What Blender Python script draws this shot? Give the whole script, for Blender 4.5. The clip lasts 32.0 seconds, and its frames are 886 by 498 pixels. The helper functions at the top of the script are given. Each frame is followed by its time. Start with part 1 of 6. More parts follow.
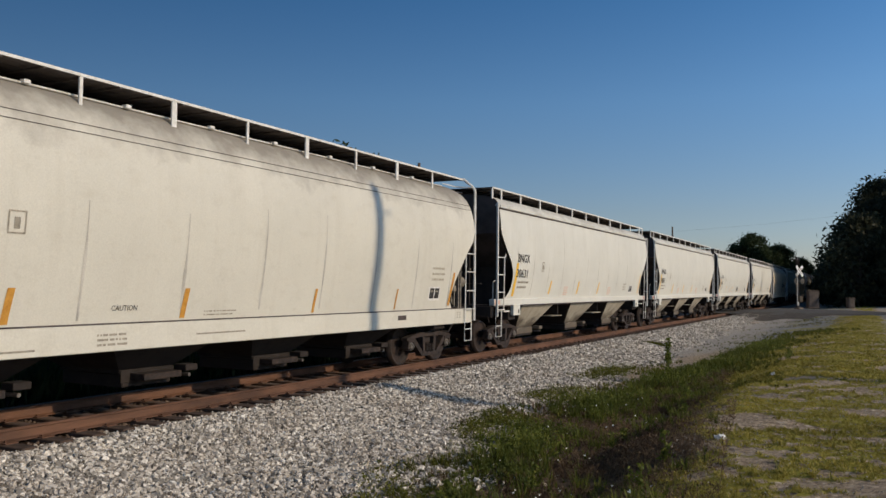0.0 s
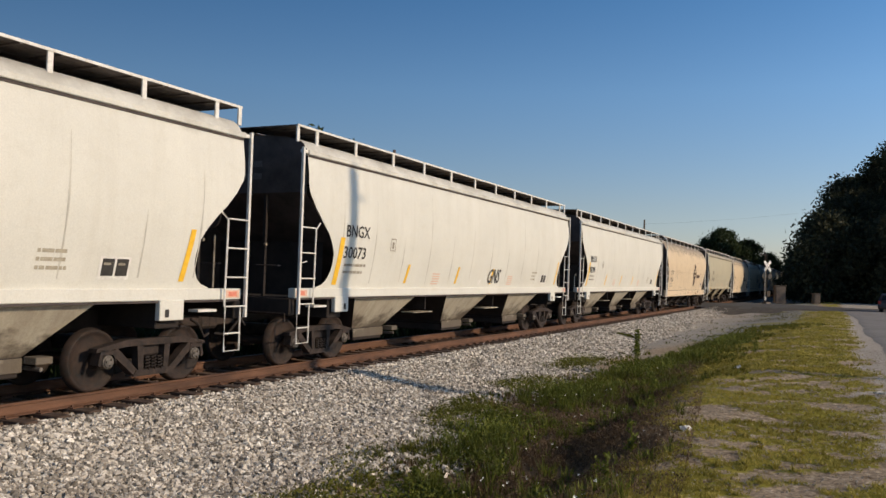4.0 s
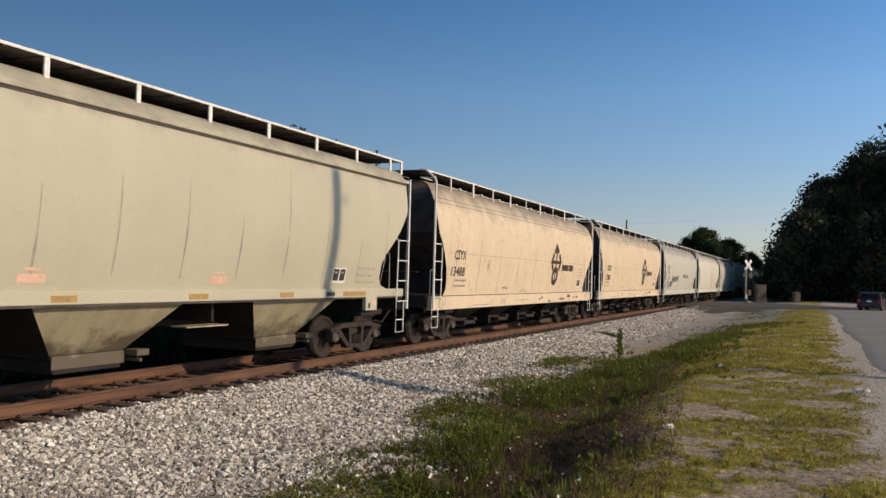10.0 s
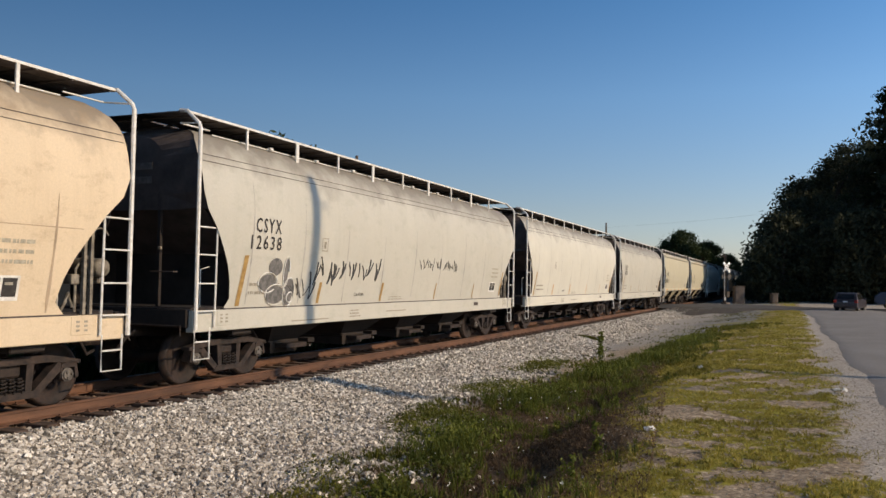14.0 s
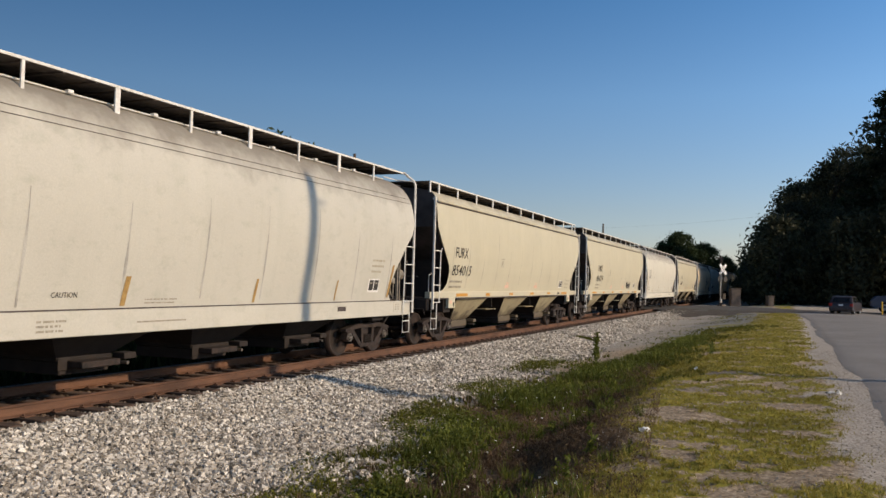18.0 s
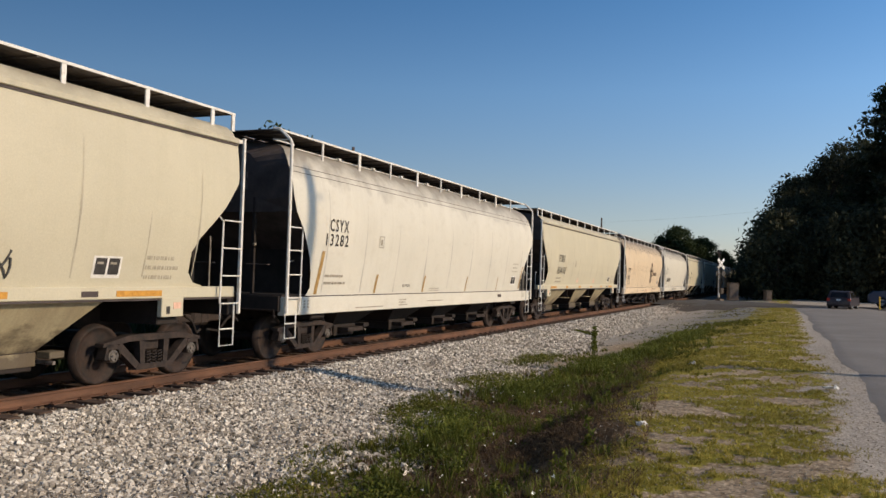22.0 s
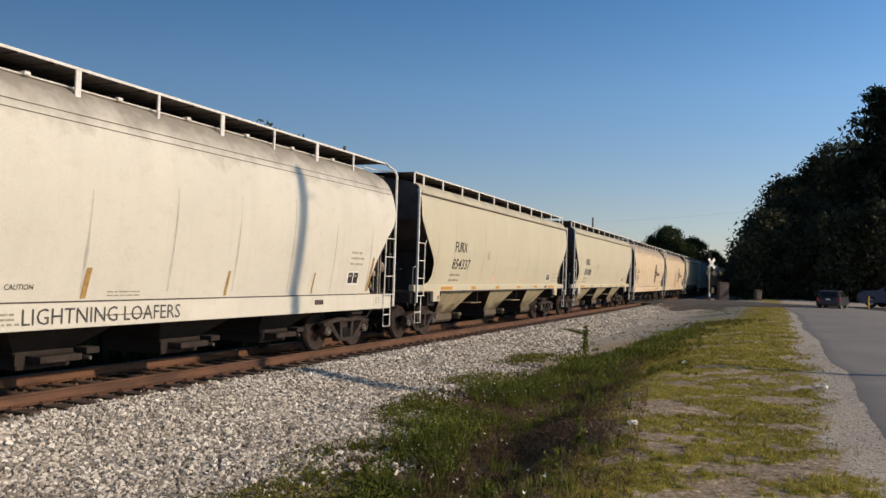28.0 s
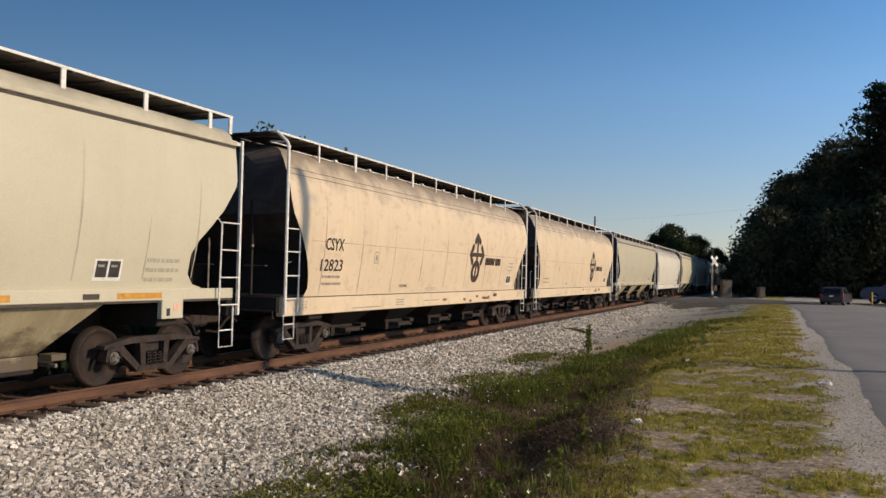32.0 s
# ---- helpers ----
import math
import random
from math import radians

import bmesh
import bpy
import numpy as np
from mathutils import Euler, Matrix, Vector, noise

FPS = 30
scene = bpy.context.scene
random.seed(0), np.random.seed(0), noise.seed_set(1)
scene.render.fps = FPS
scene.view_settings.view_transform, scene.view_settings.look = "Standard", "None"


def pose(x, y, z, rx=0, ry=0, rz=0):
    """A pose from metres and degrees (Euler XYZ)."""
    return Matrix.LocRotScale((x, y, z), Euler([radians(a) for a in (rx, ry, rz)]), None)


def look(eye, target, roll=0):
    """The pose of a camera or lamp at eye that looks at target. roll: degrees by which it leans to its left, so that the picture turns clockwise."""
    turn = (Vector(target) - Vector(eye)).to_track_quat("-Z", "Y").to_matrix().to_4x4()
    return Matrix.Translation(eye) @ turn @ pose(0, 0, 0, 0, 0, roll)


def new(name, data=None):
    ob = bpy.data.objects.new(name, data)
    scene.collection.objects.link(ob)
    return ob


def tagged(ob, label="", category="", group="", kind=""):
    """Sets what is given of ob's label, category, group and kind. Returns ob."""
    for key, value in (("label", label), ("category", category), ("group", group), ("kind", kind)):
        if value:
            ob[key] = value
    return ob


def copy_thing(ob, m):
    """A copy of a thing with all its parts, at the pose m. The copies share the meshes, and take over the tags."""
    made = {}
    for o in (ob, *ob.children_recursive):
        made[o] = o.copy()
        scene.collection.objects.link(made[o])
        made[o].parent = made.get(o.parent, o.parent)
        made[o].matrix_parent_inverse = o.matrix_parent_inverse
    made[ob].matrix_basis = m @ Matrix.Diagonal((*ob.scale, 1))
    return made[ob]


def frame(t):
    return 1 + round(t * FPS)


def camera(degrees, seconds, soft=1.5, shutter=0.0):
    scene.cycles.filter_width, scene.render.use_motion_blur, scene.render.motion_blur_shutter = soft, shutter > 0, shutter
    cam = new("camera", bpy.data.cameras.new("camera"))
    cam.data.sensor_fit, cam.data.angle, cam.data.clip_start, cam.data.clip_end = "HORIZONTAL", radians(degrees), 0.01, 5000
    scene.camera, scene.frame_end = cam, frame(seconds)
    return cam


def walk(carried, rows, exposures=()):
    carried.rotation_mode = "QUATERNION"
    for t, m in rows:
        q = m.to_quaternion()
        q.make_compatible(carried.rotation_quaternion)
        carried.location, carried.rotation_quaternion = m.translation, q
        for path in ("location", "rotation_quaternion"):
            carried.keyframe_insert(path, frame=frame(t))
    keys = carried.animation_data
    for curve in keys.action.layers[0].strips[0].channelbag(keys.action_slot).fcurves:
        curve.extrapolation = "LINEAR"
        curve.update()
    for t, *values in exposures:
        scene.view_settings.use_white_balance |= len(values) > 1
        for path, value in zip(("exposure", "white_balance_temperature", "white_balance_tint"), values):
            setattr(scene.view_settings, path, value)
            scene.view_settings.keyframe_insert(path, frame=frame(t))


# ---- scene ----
cam = camera(57.0, 32.0, 1.5)
PATH = [
    (0.0, pose(10.5, 0, 1.87, 92.61, -0.57, 27.35)),
    (0.5, pose(10.5, 0, 1.87, 92.48, -0.68, 27.29)),
    (1.0, pose(10.5, 0, 1.87, 92.36, -0.89, 27.12)),
    (1.5, pose(10.5, 0, 1.87, 92.30, -0.93, 26.47)),
    (2.0, pose(10.5, 0, 1.87, 92.26, -1.20, 26.12)),
    (2.5, pose(10.5, 0, 1.87, 92.13, -1.68, 25.65)),
    (4.5, pose(10.5, 0, 1.87, 91.67, -1.78, 25.27)),
    (5.0, pose(10.5, 0, 1.87, 91.60, -1.70, 24.83)),
    (5.5, pose(10.5, 0, 1.87, 91.87, -1.56, 24.49)),
    (6.0, pose(10.5, 0, 1.87, 92.14, -1.18, 24.52)),
    (6.5, pose(10.5, 0, 1.87, 92.32, -1.10, 24.28)),
    (7.0, pose(10.5, 0, 1.87, 92.39, -1.25, 24.19)),
    (7.5, pose(10.5, 0, 1.87, 92.27, -1.36, 24.17)),
    (8.0, pose(10.5, 0, 1.87, 92.26, -1.35, 24.14)),
    (8.5, pose(10.5, 0, 1.87, 92.08, -1.48, 24.11)),
    (9.0, pose(10.5, 0, 1.87, 91.82, -1.58, 23.86)),
    (9.5, pose(10.5, 0, 1.87, 92.01, -1.57, 23.92)),
    (10.0, pose(10.5, 0, 1.87, 91.87, -1.48, 24.26)),
    (10.5, pose(10.5, 0, 1.87, 91.73, -1.22, 24.81)),
    (11.0, pose(10.5, 0, 1.87, 91.79, -1.25, 24.50)),
    (11.5, pose(10.5, 0, 1.87, 91.90, -1.24, 24.21)),
    (12.0, pose(10.5, 0, 1.87, 91.99, -1.30, 23.89)),
    (12.5, pose(10.5, 0, 1.87, 92.04, -1.31, 23.96)),
    (13.0, pose(10.5, 0, 1.87, 92.25, -1.11, 23.56)),
    (13.5, pose(10.5, 0, 1.87, 92.22, -0.86, 23.14)),
    (14.0, pose(10.5, 0, 1.87, 92.23, -0.92, 22.92)),
    (14.5, pose(10.5, 0, 1.87, 92.19, -1.12, 22.89)),
    (16.5, pose(10.5, 0, 1.87, 91.99, -1.44, 23.15)),
    (17.0, pose(10.5, 0, 1.87, 92.10, -1.36, 23.08)),
    (17.5, pose(10.5, 0, 1.87, 92.09, -1.50, 22.81)),
    (18.0, pose(10.5, 0, 1.87, 92.17, -1.53, 22.68)),
    (18.5, pose(10.5, 0, 1.87, 92.20, -1.60, 22.49)),
    (19.0, pose(10.5, 0, 1.87, 91.90, -1.62, 22.48)),
    (19.5, pose(10.5, 0, 1.87, 91.73, -1.71, 22.57)),
    (20.0, pose(10.5, 0, 1.87, 91.62, -1.78, 22.61)),
    (20.5, pose(10.5, 0, 1.87, 91.70, -1.73, 22.56)),
    (21.0, pose(10.5, 0, 1.87, 91.73, -1.74, 22.36)),
    (21.5, pose(10.5, 0, 1.87, 91.68, -1.71, 22.41)),
    (22.0, pose(10.5, 0, 1.87, 91.73, -1.71, 22.56)),
    (22.5, pose(10.5, 0, 1.87, 91.74, -1.89, 22.50)),
    (23.0, pose(10.5, 0, 1.87, 92.14, -1.99, 22.81)),
    (23.5, pose(10.5, 0, 1.87, 92.02, -2.14, 22.66)),
    (24.0, pose(10.5, 0, 1.87, 92.04, -2.08, 23.04)),
    (24.5, pose(10.5, 0, 1.87, 91.97, -2.20, 23.10)),
    (25.0, pose(10.5, 0, 1.87, 91.84, -2.03, 23.08)),
    (25.5, pose(10.5, 0, 1.87, 91.80, -2.05, 22.82)),
    (27.5, pose(10.5, 0, 1.87, 91.74, -1.72, 22.24)),
    (28.0, pose(10.5, 0, 1.87, 91.71, -1.73, 21.96)),
    (28.5, pose(10.5, 0, 1.87, 91.52, -1.65, 22.07)),
    (29.0, pose(10.5, 0, 1.87, 91.68, -1.58, 22.20)),
    (29.5, pose(10.5, 0, 1.87, 91.80, -1.56, 21.98)),
    (30.0, pose(10.5, 0, 1.87, 91.64, -1.41, 21.98)),
    (30.5, pose(10.5, 0, 1.87, 91.67, -1.51, 21.97)),
    (31.0, pose(10.5, 0, 1.87, 91.79, -1.30, 21.98)),
    (31.5, pose(10.5, 0, 1.87, 91.57, -1.52, 22.00)),
    (32.0, pose(10.5, 0, 1.87, 91.72, -1.21, 22.14)),
]
walk(cam, PATH, [(0.0, -0.36, 6080, 8), (1.0, -0.36, 6080, 8), (2.0, -0.36, 6350, 9), (2.5, -0.32, 6420, 9), (5.0, 0.0, 6500, 10), (32.0, 0.0, 6500, 10)])

# ---- world and sun: low evening sun square to the track ----
SUN_HEIGHT = 24.0
world = bpy.data.worlds.new("world")
scene.world = world
world.use_nodes = True
wn, wl = world.node_tree.nodes, world.node_tree.links
sky = wn.new("ShaderNodeTexSky")
sky.sky_type, sky.sun_disc = "NISHITA", False
sky.sun_elevation, sky.sun_rotation = radians(SUN_HEIGHT), radians(88)
sky.air_density, sky.dust_density, sky.ozone_density = 1.0, 0.5, 4.0
wn["Background"].inputs["Strength"].default_value = 0.092
# summer haze: paler and brighter towards the horizon, deeper blue higher up
geo_dir = wn.new("ShaderNodeTexCoord")
split = wn.new("ShaderNodeSeparateXYZ")
wl.new(geo_dir.outputs["Generated"], split.inputs[0])
haze = wn.new("ShaderNodeValToRGB")
for k, (at, c) in enumerate(((0.0, (1.10, 0.95, 0.97, 1)), (0.09, (1.06, 0.94, 0.93, 1)), (0.22, (0.92, 1.04, 1.11, 1)), (0.36, (0.55, 0.88, 1.06, 1)), (0.6, (0.40, 0.50, 0.53, 1)), (1.0, (0.37, 0.43, 0.45, 1)))):
    el = haze.color_ramp.elements[k] if k < 2 else haze.color_ramp.elements.new(at)
    el.position, el.color = at, c
wl.new(split.outputs["Z"], haze.inputs["Fac"])
tint = wn.new("ShaderNodeMix")
tint.data_type, tint.blend_type = "RGBA", "MULTIPLY"
tint.inputs[0].default_value = 1.0
wl.new(sky.outputs["Color"], tint.inputs[6])
wl.new(haze.outputs["Color"], tint.inputs[7])
# and brighter on the sun's side
side_fac = wn.new("ShaderNodeMapRange")
for k, v in enumerate((-0.8, 0.2, 0.63, 1.80)):
    side_fac.inputs[k + 1].default_value = v
wl.new(split.outputs["X"], side_fac.inputs[0])
glow = wn.new("ShaderNodeVectorMath")
glow.operation = "SCALE"
wl.new(tint.outputs[2], glow.inputs[0])
wl.new(side_fac.outputs[0], glow.inputs["Scale"])
wl.new(glow.outputs[0], wn["Background"].inputs["Color"])
sun_data = bpy.data.lights.new("sun", "SUN")
sun_data.energy, sun_data.angle, sun_data.color = 3.85, radians(0.53), (1.0, 0.78, 0.545)
sun = new("sun", sun_data)
sun.matrix_world = look((100 * math.cos(radians(SUN_HEIGHT)), 3.0, 100 * math.sin(radians(SUN_HEIGHT))), (0, 0, 0))


# ---- materials ----
def node_mat(name):
    m = bpy.data.materials.new(name)
    m.use_nodes = True
    return m, m.node_tree.nodes, m.node_tree.links, m.node_tree.nodes["Principled BSDF"]


def ramp(n, l, fac, stops):
    r = n.new("ShaderNodeValToRGB")
    e = r.color_ramp.elements
    while len(e) < len(stops):
        e.new(0.5)
    for k, (p, c) in enumerate(stops):
        e[k].position = p
        e[k].color = (*c, 1) if len(c) == 3 else c
    l.new(fac, r.inputs["Fac"])
    return r.outputs["Color"]


def noise_tex(n, l, scale, detail=4, rough=0.6, stretch=None, kind="Object"):
    tc = n.new("ShaderNodeTexCoord")
    t = n.new("ShaderNodeTexNoise")
    t.inputs["Scale"].default_value, t.inputs["Detail"].default_value, t.inputs["Roughness"].default_value = scale, detail, rough
    if stretch:
        mp = n.new("ShaderNodeMapping")
        mp.inputs["Scale"].default_value = stretch
        l.new(tc.outputs[kind], mp.inputs["Vector"])
        l.new(mp.outputs["Vector"], t.inputs["Vector"])
    else:
        l.new(tc.outputs[kind], t.inputs["Vector"])
    return t.outputs["Fac"]


def mix(n, l, fac, a, b, blend="MIX"):
    m = n.new("ShaderNodeMix")
    m.data_type, m.blend_type = "RGBA", blend
    for sock, v in ((m.inputs[0], fac), (m.inputs[6], a), (m.inputs[7], b)):
        if isinstance(v, (int, float)):
            sock.default_value = v
        elif isinstance(v, tuple):
            sock.default_value = (*v, 1)
        else:
            l.new(v, sock)
    return m.outputs[2]


def mathn(n, l, op, a, b=0.5, c=0.5):
    m = n.new("ShaderNodeMath")
    m.operation, m.use_clamp = op, False
    for k, v in enumerate((a, b, c)):
        if isinstance(v, (int, float)):
            m.inputs[k].default_value = v
        else:
            l.new(v, m.inputs[k])
    return m.outputs[0]


def bump(n, l, bsdf, h, dist=0.01, strength=0.5):
    b = n.new("ShaderNodeBump")
    b.inputs["Strength"].default_value, b.inputs["Distance"].default_value = strength, dist
    l.new(h, b.inputs["Height"])
    l.new(b.outputs["Normal"], bsdf.inputs["Normal"])


def simple(name, a, b, scale=6.0, rough=0.7, metal=0.0, bump_d=0.004, stretch=None, fine=60.0):
    """A worn surface: two tones in a coarse noise, a fine grain over them."""
    m, n, l, p = node_mat(name)
    big = noise_tex(n, l, scale, 5, 0.65, stretch)
    c = ramp(n, l, big, [(0.34, a), (0.66, b)])
    grain = noise_tex(n, l, fine, 3, 0.6)
    c = mix(n, l, 0.35, c, mix(n, l, 1.0, c, ramp(n, l, grain, [(0.3, (0.6, 0.6, 0.6)), (0.7, (1.25, 1.25, 1.25))]), "MULTIPLY"))
    l.new(c, p.inputs["Base Color"])
    p.inputs["Roughness"].default_value, p.inputs["Metallic"].default_value = rough, metal
    if bump_d:
        bump(n, l, p, grain, bump_d)
    return m


def paint(name, base, dark, soot=0.5, rust=0.3, soot_z=4.0, smudge=0.25):
    """Old freight car paint: uneven tone, vertical dirt streaks, soot round the roof, rust specks low down."""
    m, n, l, p = node_mat(name)
    tone = noise_tex(n, l, 0.55, 4, 0.6)
    c = ramp(n, l, tone, [(0.3, tuple(v * 0.90 for v in base)), (0.7, base)])
    streak = noise_tex(n, l, 1.0, 6, 0.7, (1.0, 3.2, 0.22))
    c = mix(n, l, mathn(n, l, "MULTIPLY", ramp(n, l, streak, [(0.5, (0, 0, 0)), (0.78, (1, 1, 1))]), 0.30), c, dark)
    tc = n.new("ShaderNodeTexCoord")
    sp = n.new("ShaderNodeSeparateXYZ")
    l.new(tc.outputs["Object"], sp.inputs[0])
    cloud = noise_tex(n, l, 1.3, 5, 0.65)
    up = mathn(n, l, "ADD", mathn(n, l, "MULTIPLY", mathn(n, l, "SUBTRACT", sp.outputs["Z"], soot_z), 1.6), mathn(n, l, "MULTIPLY", mathn(n, l, "SUBTRACT", cloud, 0.5), 2.2))
    mask = ramp(n, l, up, [(0.0, (0, 0, 0)), (0.85, (1, 1, 1))])
    c = mix(n, l, mathn(n, l, "MULTIPLY", mask, soot), c, (0.15, 0.125, 0.10))
    scuff = noise_tex(n, l, 2.4, 7, 0.75, (1, 1, 1.6))
    c = mix(n, l, mathn(n, l, "MULTIPLY", ramp(n, l, scuff, [(0.52, (0, 0, 0)), (0.70, (1, 1, 1))]), smudge), c, dark)
    speck = noise_tex(n, l, 7.0, 8, 0.8)
    c = mix(n, l, mathn(n, l, "MULTIPLY", ramp(n, l, speck, [(0.66, (0, 0, 0)), (0.74, (1, 1, 1))]), rust), c, (0.20, 0.10, 0.05))
    fine = noise_tex(n, l, 45.0, 3, 0.6)
    c = mix(n, l, 0.16, c, mix(n, l, 1.0, c, ramp(n, l, fine, [(0.3, (0.55, 0.55, 0.55)), (0.7, (1.3, 1.3, 1.3))]), "MULTIPLY"))
    l.new(c, p.inputs["Base Color"])
    p.inputs["Roughness"].default_value = 0.55
    p.inputs["Specular IOR Level"].default_value = 0.35
    wave = noise_tex(n, l, 0.9, 2, 0.5, (1, 1, 0.6))
    bump(n, l, p, wave, 0.03, 0.25)
    return m


PAINT = {
    "bngx": paint("paint_white_newer", (0.66, 0.652, 0.59), (0.47, 0.44, 0.365), 0.55, 0.08, 4.02, 0.2),
    "furx": paint("paint_cream", (0.535, 0.495, 0.372), (0.40, 0.37, 0.25), 0.55, 0.10, 4.02, 0.2),
    "furx_grey": paint("paint_grey_green", (0.465, 0.43, 0.325), (0.38, 0.355, 0.24), 0.6, 0.10, 3.9, 0.35),
    "tan": paint("paint_tan", (0.66, 0.535, 0.375), (0.36, 0.265, 0.165), 0.74, 0.30, 3.66, 0.5),
    "white": paint("paint_white_old", (0.63, 0.605, 0.52), (0.44, 0.40, 0.32), 0.70, 0.10, 3.70, 0.3),
    "grey": paint("paint_grey_white", (0.525, 0.503, 0.435), (0.35, 0.35, 0.28), 0.70, 0.12, 3.66, 0.45),
}
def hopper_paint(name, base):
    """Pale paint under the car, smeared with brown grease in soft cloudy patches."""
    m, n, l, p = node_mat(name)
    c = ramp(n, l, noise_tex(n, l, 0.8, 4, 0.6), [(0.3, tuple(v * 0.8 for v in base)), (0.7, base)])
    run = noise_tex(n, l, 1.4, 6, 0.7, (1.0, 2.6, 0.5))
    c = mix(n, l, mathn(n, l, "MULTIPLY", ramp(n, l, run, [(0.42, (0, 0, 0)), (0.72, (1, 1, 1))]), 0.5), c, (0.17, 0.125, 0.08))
    # brown that grows darker towards the bottom edge, in cloudy patches
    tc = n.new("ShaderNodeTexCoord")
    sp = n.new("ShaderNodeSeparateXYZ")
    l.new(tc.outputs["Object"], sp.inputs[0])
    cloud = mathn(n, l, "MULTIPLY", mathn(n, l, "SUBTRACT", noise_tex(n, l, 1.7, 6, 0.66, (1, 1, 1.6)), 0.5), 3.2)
    low_brown = mathn(n, l, "ADD", mathn(n, l, "MULTIPLY", mathn(n, l, "SUBTRACT", 0.98, sp.outputs["Z"]), 2.3), cloud)
    c = mix(n, l, mathn(n, l, "MULTIPLY", ramp(n, l, low_brown, [(0.05, (0, 0, 0)), (0.75, (1, 1, 1))]), 0.85), c, (0.055, 0.038, 0.024))
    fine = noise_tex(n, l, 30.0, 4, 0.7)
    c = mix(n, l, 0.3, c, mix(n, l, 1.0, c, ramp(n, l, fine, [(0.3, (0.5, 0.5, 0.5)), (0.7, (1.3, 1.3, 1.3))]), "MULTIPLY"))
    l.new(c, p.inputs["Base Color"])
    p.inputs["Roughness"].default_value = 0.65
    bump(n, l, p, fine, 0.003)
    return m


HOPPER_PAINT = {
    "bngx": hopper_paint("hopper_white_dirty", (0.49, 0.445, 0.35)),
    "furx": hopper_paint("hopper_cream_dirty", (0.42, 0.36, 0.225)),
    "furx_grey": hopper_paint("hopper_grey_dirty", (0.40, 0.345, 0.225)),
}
WHITE_TRIM = simple("white_trim", (0.58, 0.56, 0.51), (0.78, 0.77, 0.73), 9, 0.55)
END_DARK = simple("dark_end_steel", (0.036, 0.028, 0.026), (0.085, 0.066, 0.060), 2.0, 0.8)
# near-black grime that also carries the shade under and inside the cars
UNDER = simple("underframe_grime_shade", (0.009, 0.006, 0.005), (0.026, 0.018, 0.014), 3.0, 0.85)
BOGIE = simple("bogie_cast_steel", (0.006, 0.004, 0.003), (0.046, 0.029, 0.022), 8.0, 0.8)
WHEEL = simple("wheel_steel", (0.006, 0.004, 0.003), (0.034, 0.018, 0.012), 6.0, 0.8, 0.0)
CAP = simple("bearing_cap_grey", (0.05, 0.043, 0.036), (0.17, 0.15, 0.13), 12, 0.6, 0.1)
BOARD = simple("running_board_steel", (0.085, 0.072, 0.067), (0.17, 0.145, 0.135), 4.0, 0.7, 0.2)
SEAMS = {k: simple("weld_seam_" + k, tuple(v * 0.56 for v in c), tuple(v * 0.90 for v in c), 2.2, 0.8) for k, c in
         (("bngx", (0.64, 0.62, 0.54)), ("furx", (0.52, 0.475, 0.365)), ("furx_grey", (0.43, 0.40, 0.32)), ("tan", (0.55, 0.42, 0.29)), ("white", (0.60, 0.57, 0.50)), ("grey", (0.50, 0.48, 0.43)))}
BLACK = simple("stencil_black", (0.020, 0.018, 0.016), (0.045, 0.040, 0.036), 12, 0.7, bump_d=0)
END_MARK = simple("faded_end_stencil", (0.07, 0.06, 0.055), (0.13, 0.12, 0.11), 12, 0.8, bump_d=0)
FADED = simple("faded_stencil", (0.20, 0.18, 0.14), (0.38, 0.34, 0.27), 12, 0.7, bump_d=0)
FAINT = simple("faint_stencil", (0.31, 0.28, 0.21), (0.45, 0.41, 0.32), 12, 0.7, bump_d=0)
BROWN = simple("emblem_brown_black", (0.030, 0.018, 0.014), (0.075, 0.045, 0.032), 8, 0.7, bump_d=0)
ORANGE = simple("reflector_orange", (0.42, 0.19, 0.02), (0.60, 0.31, 0.05), 10, 0.5)
DULL = simple("reflector_faded_ochre", (0.26, 0.155, 0.045), (0.42, 0.27, 0.09), 10, 0.6)
YELLOW = simple("reflector_yellow", (0.75, 0.42, 0.02), (0.88, 0.55, 0.05), 10, 0.5)
RED = simple("stencil_red", (0.55, 0.14, 0.08), (0.70, 0.26, 0.18), 10, 0.6, bump_d=0)
PIPE = simple("pale_brake_pipe", (0.10, 0.085, 0.065), (0.30, 0.26, 0.20), 9, 0.6)
PINK = simple("faded_red_stencil", (0.60, 0.36, 0.26), (0.72, 0.48, 0.36), 10, 0.6, bump_d=0)
RUST = simple("rust_patch", (0.14, 0.055, 0.03), (0.30, 0.15, 0.09), 10, 0.85)
SPRAY = simple("spray_paint_black", (0.03, 0.03, 0.03), (0.10, 0.10, 0.10), 10, 0.7, bump_d=0)
SPRAY_GREY = simple("spray_paint_grey", (0.07, 0.068, 0.065), (0.20, 0.19, 0.18), 10, 0.7, bump_d=0)
RAIL = simple("rusty_rail", (0.066, 0.031, 0.017), (0.150, 0.071, 0.038), 5.0, 0.8, stretch=(1, 0.2, 1))
TIE = simple("creosoted_tie", (0.040, 0.027, 0.020), (0.14, 0.088, 0.060), 4.0, 0.9, stretch=(0.3, 2, 2))


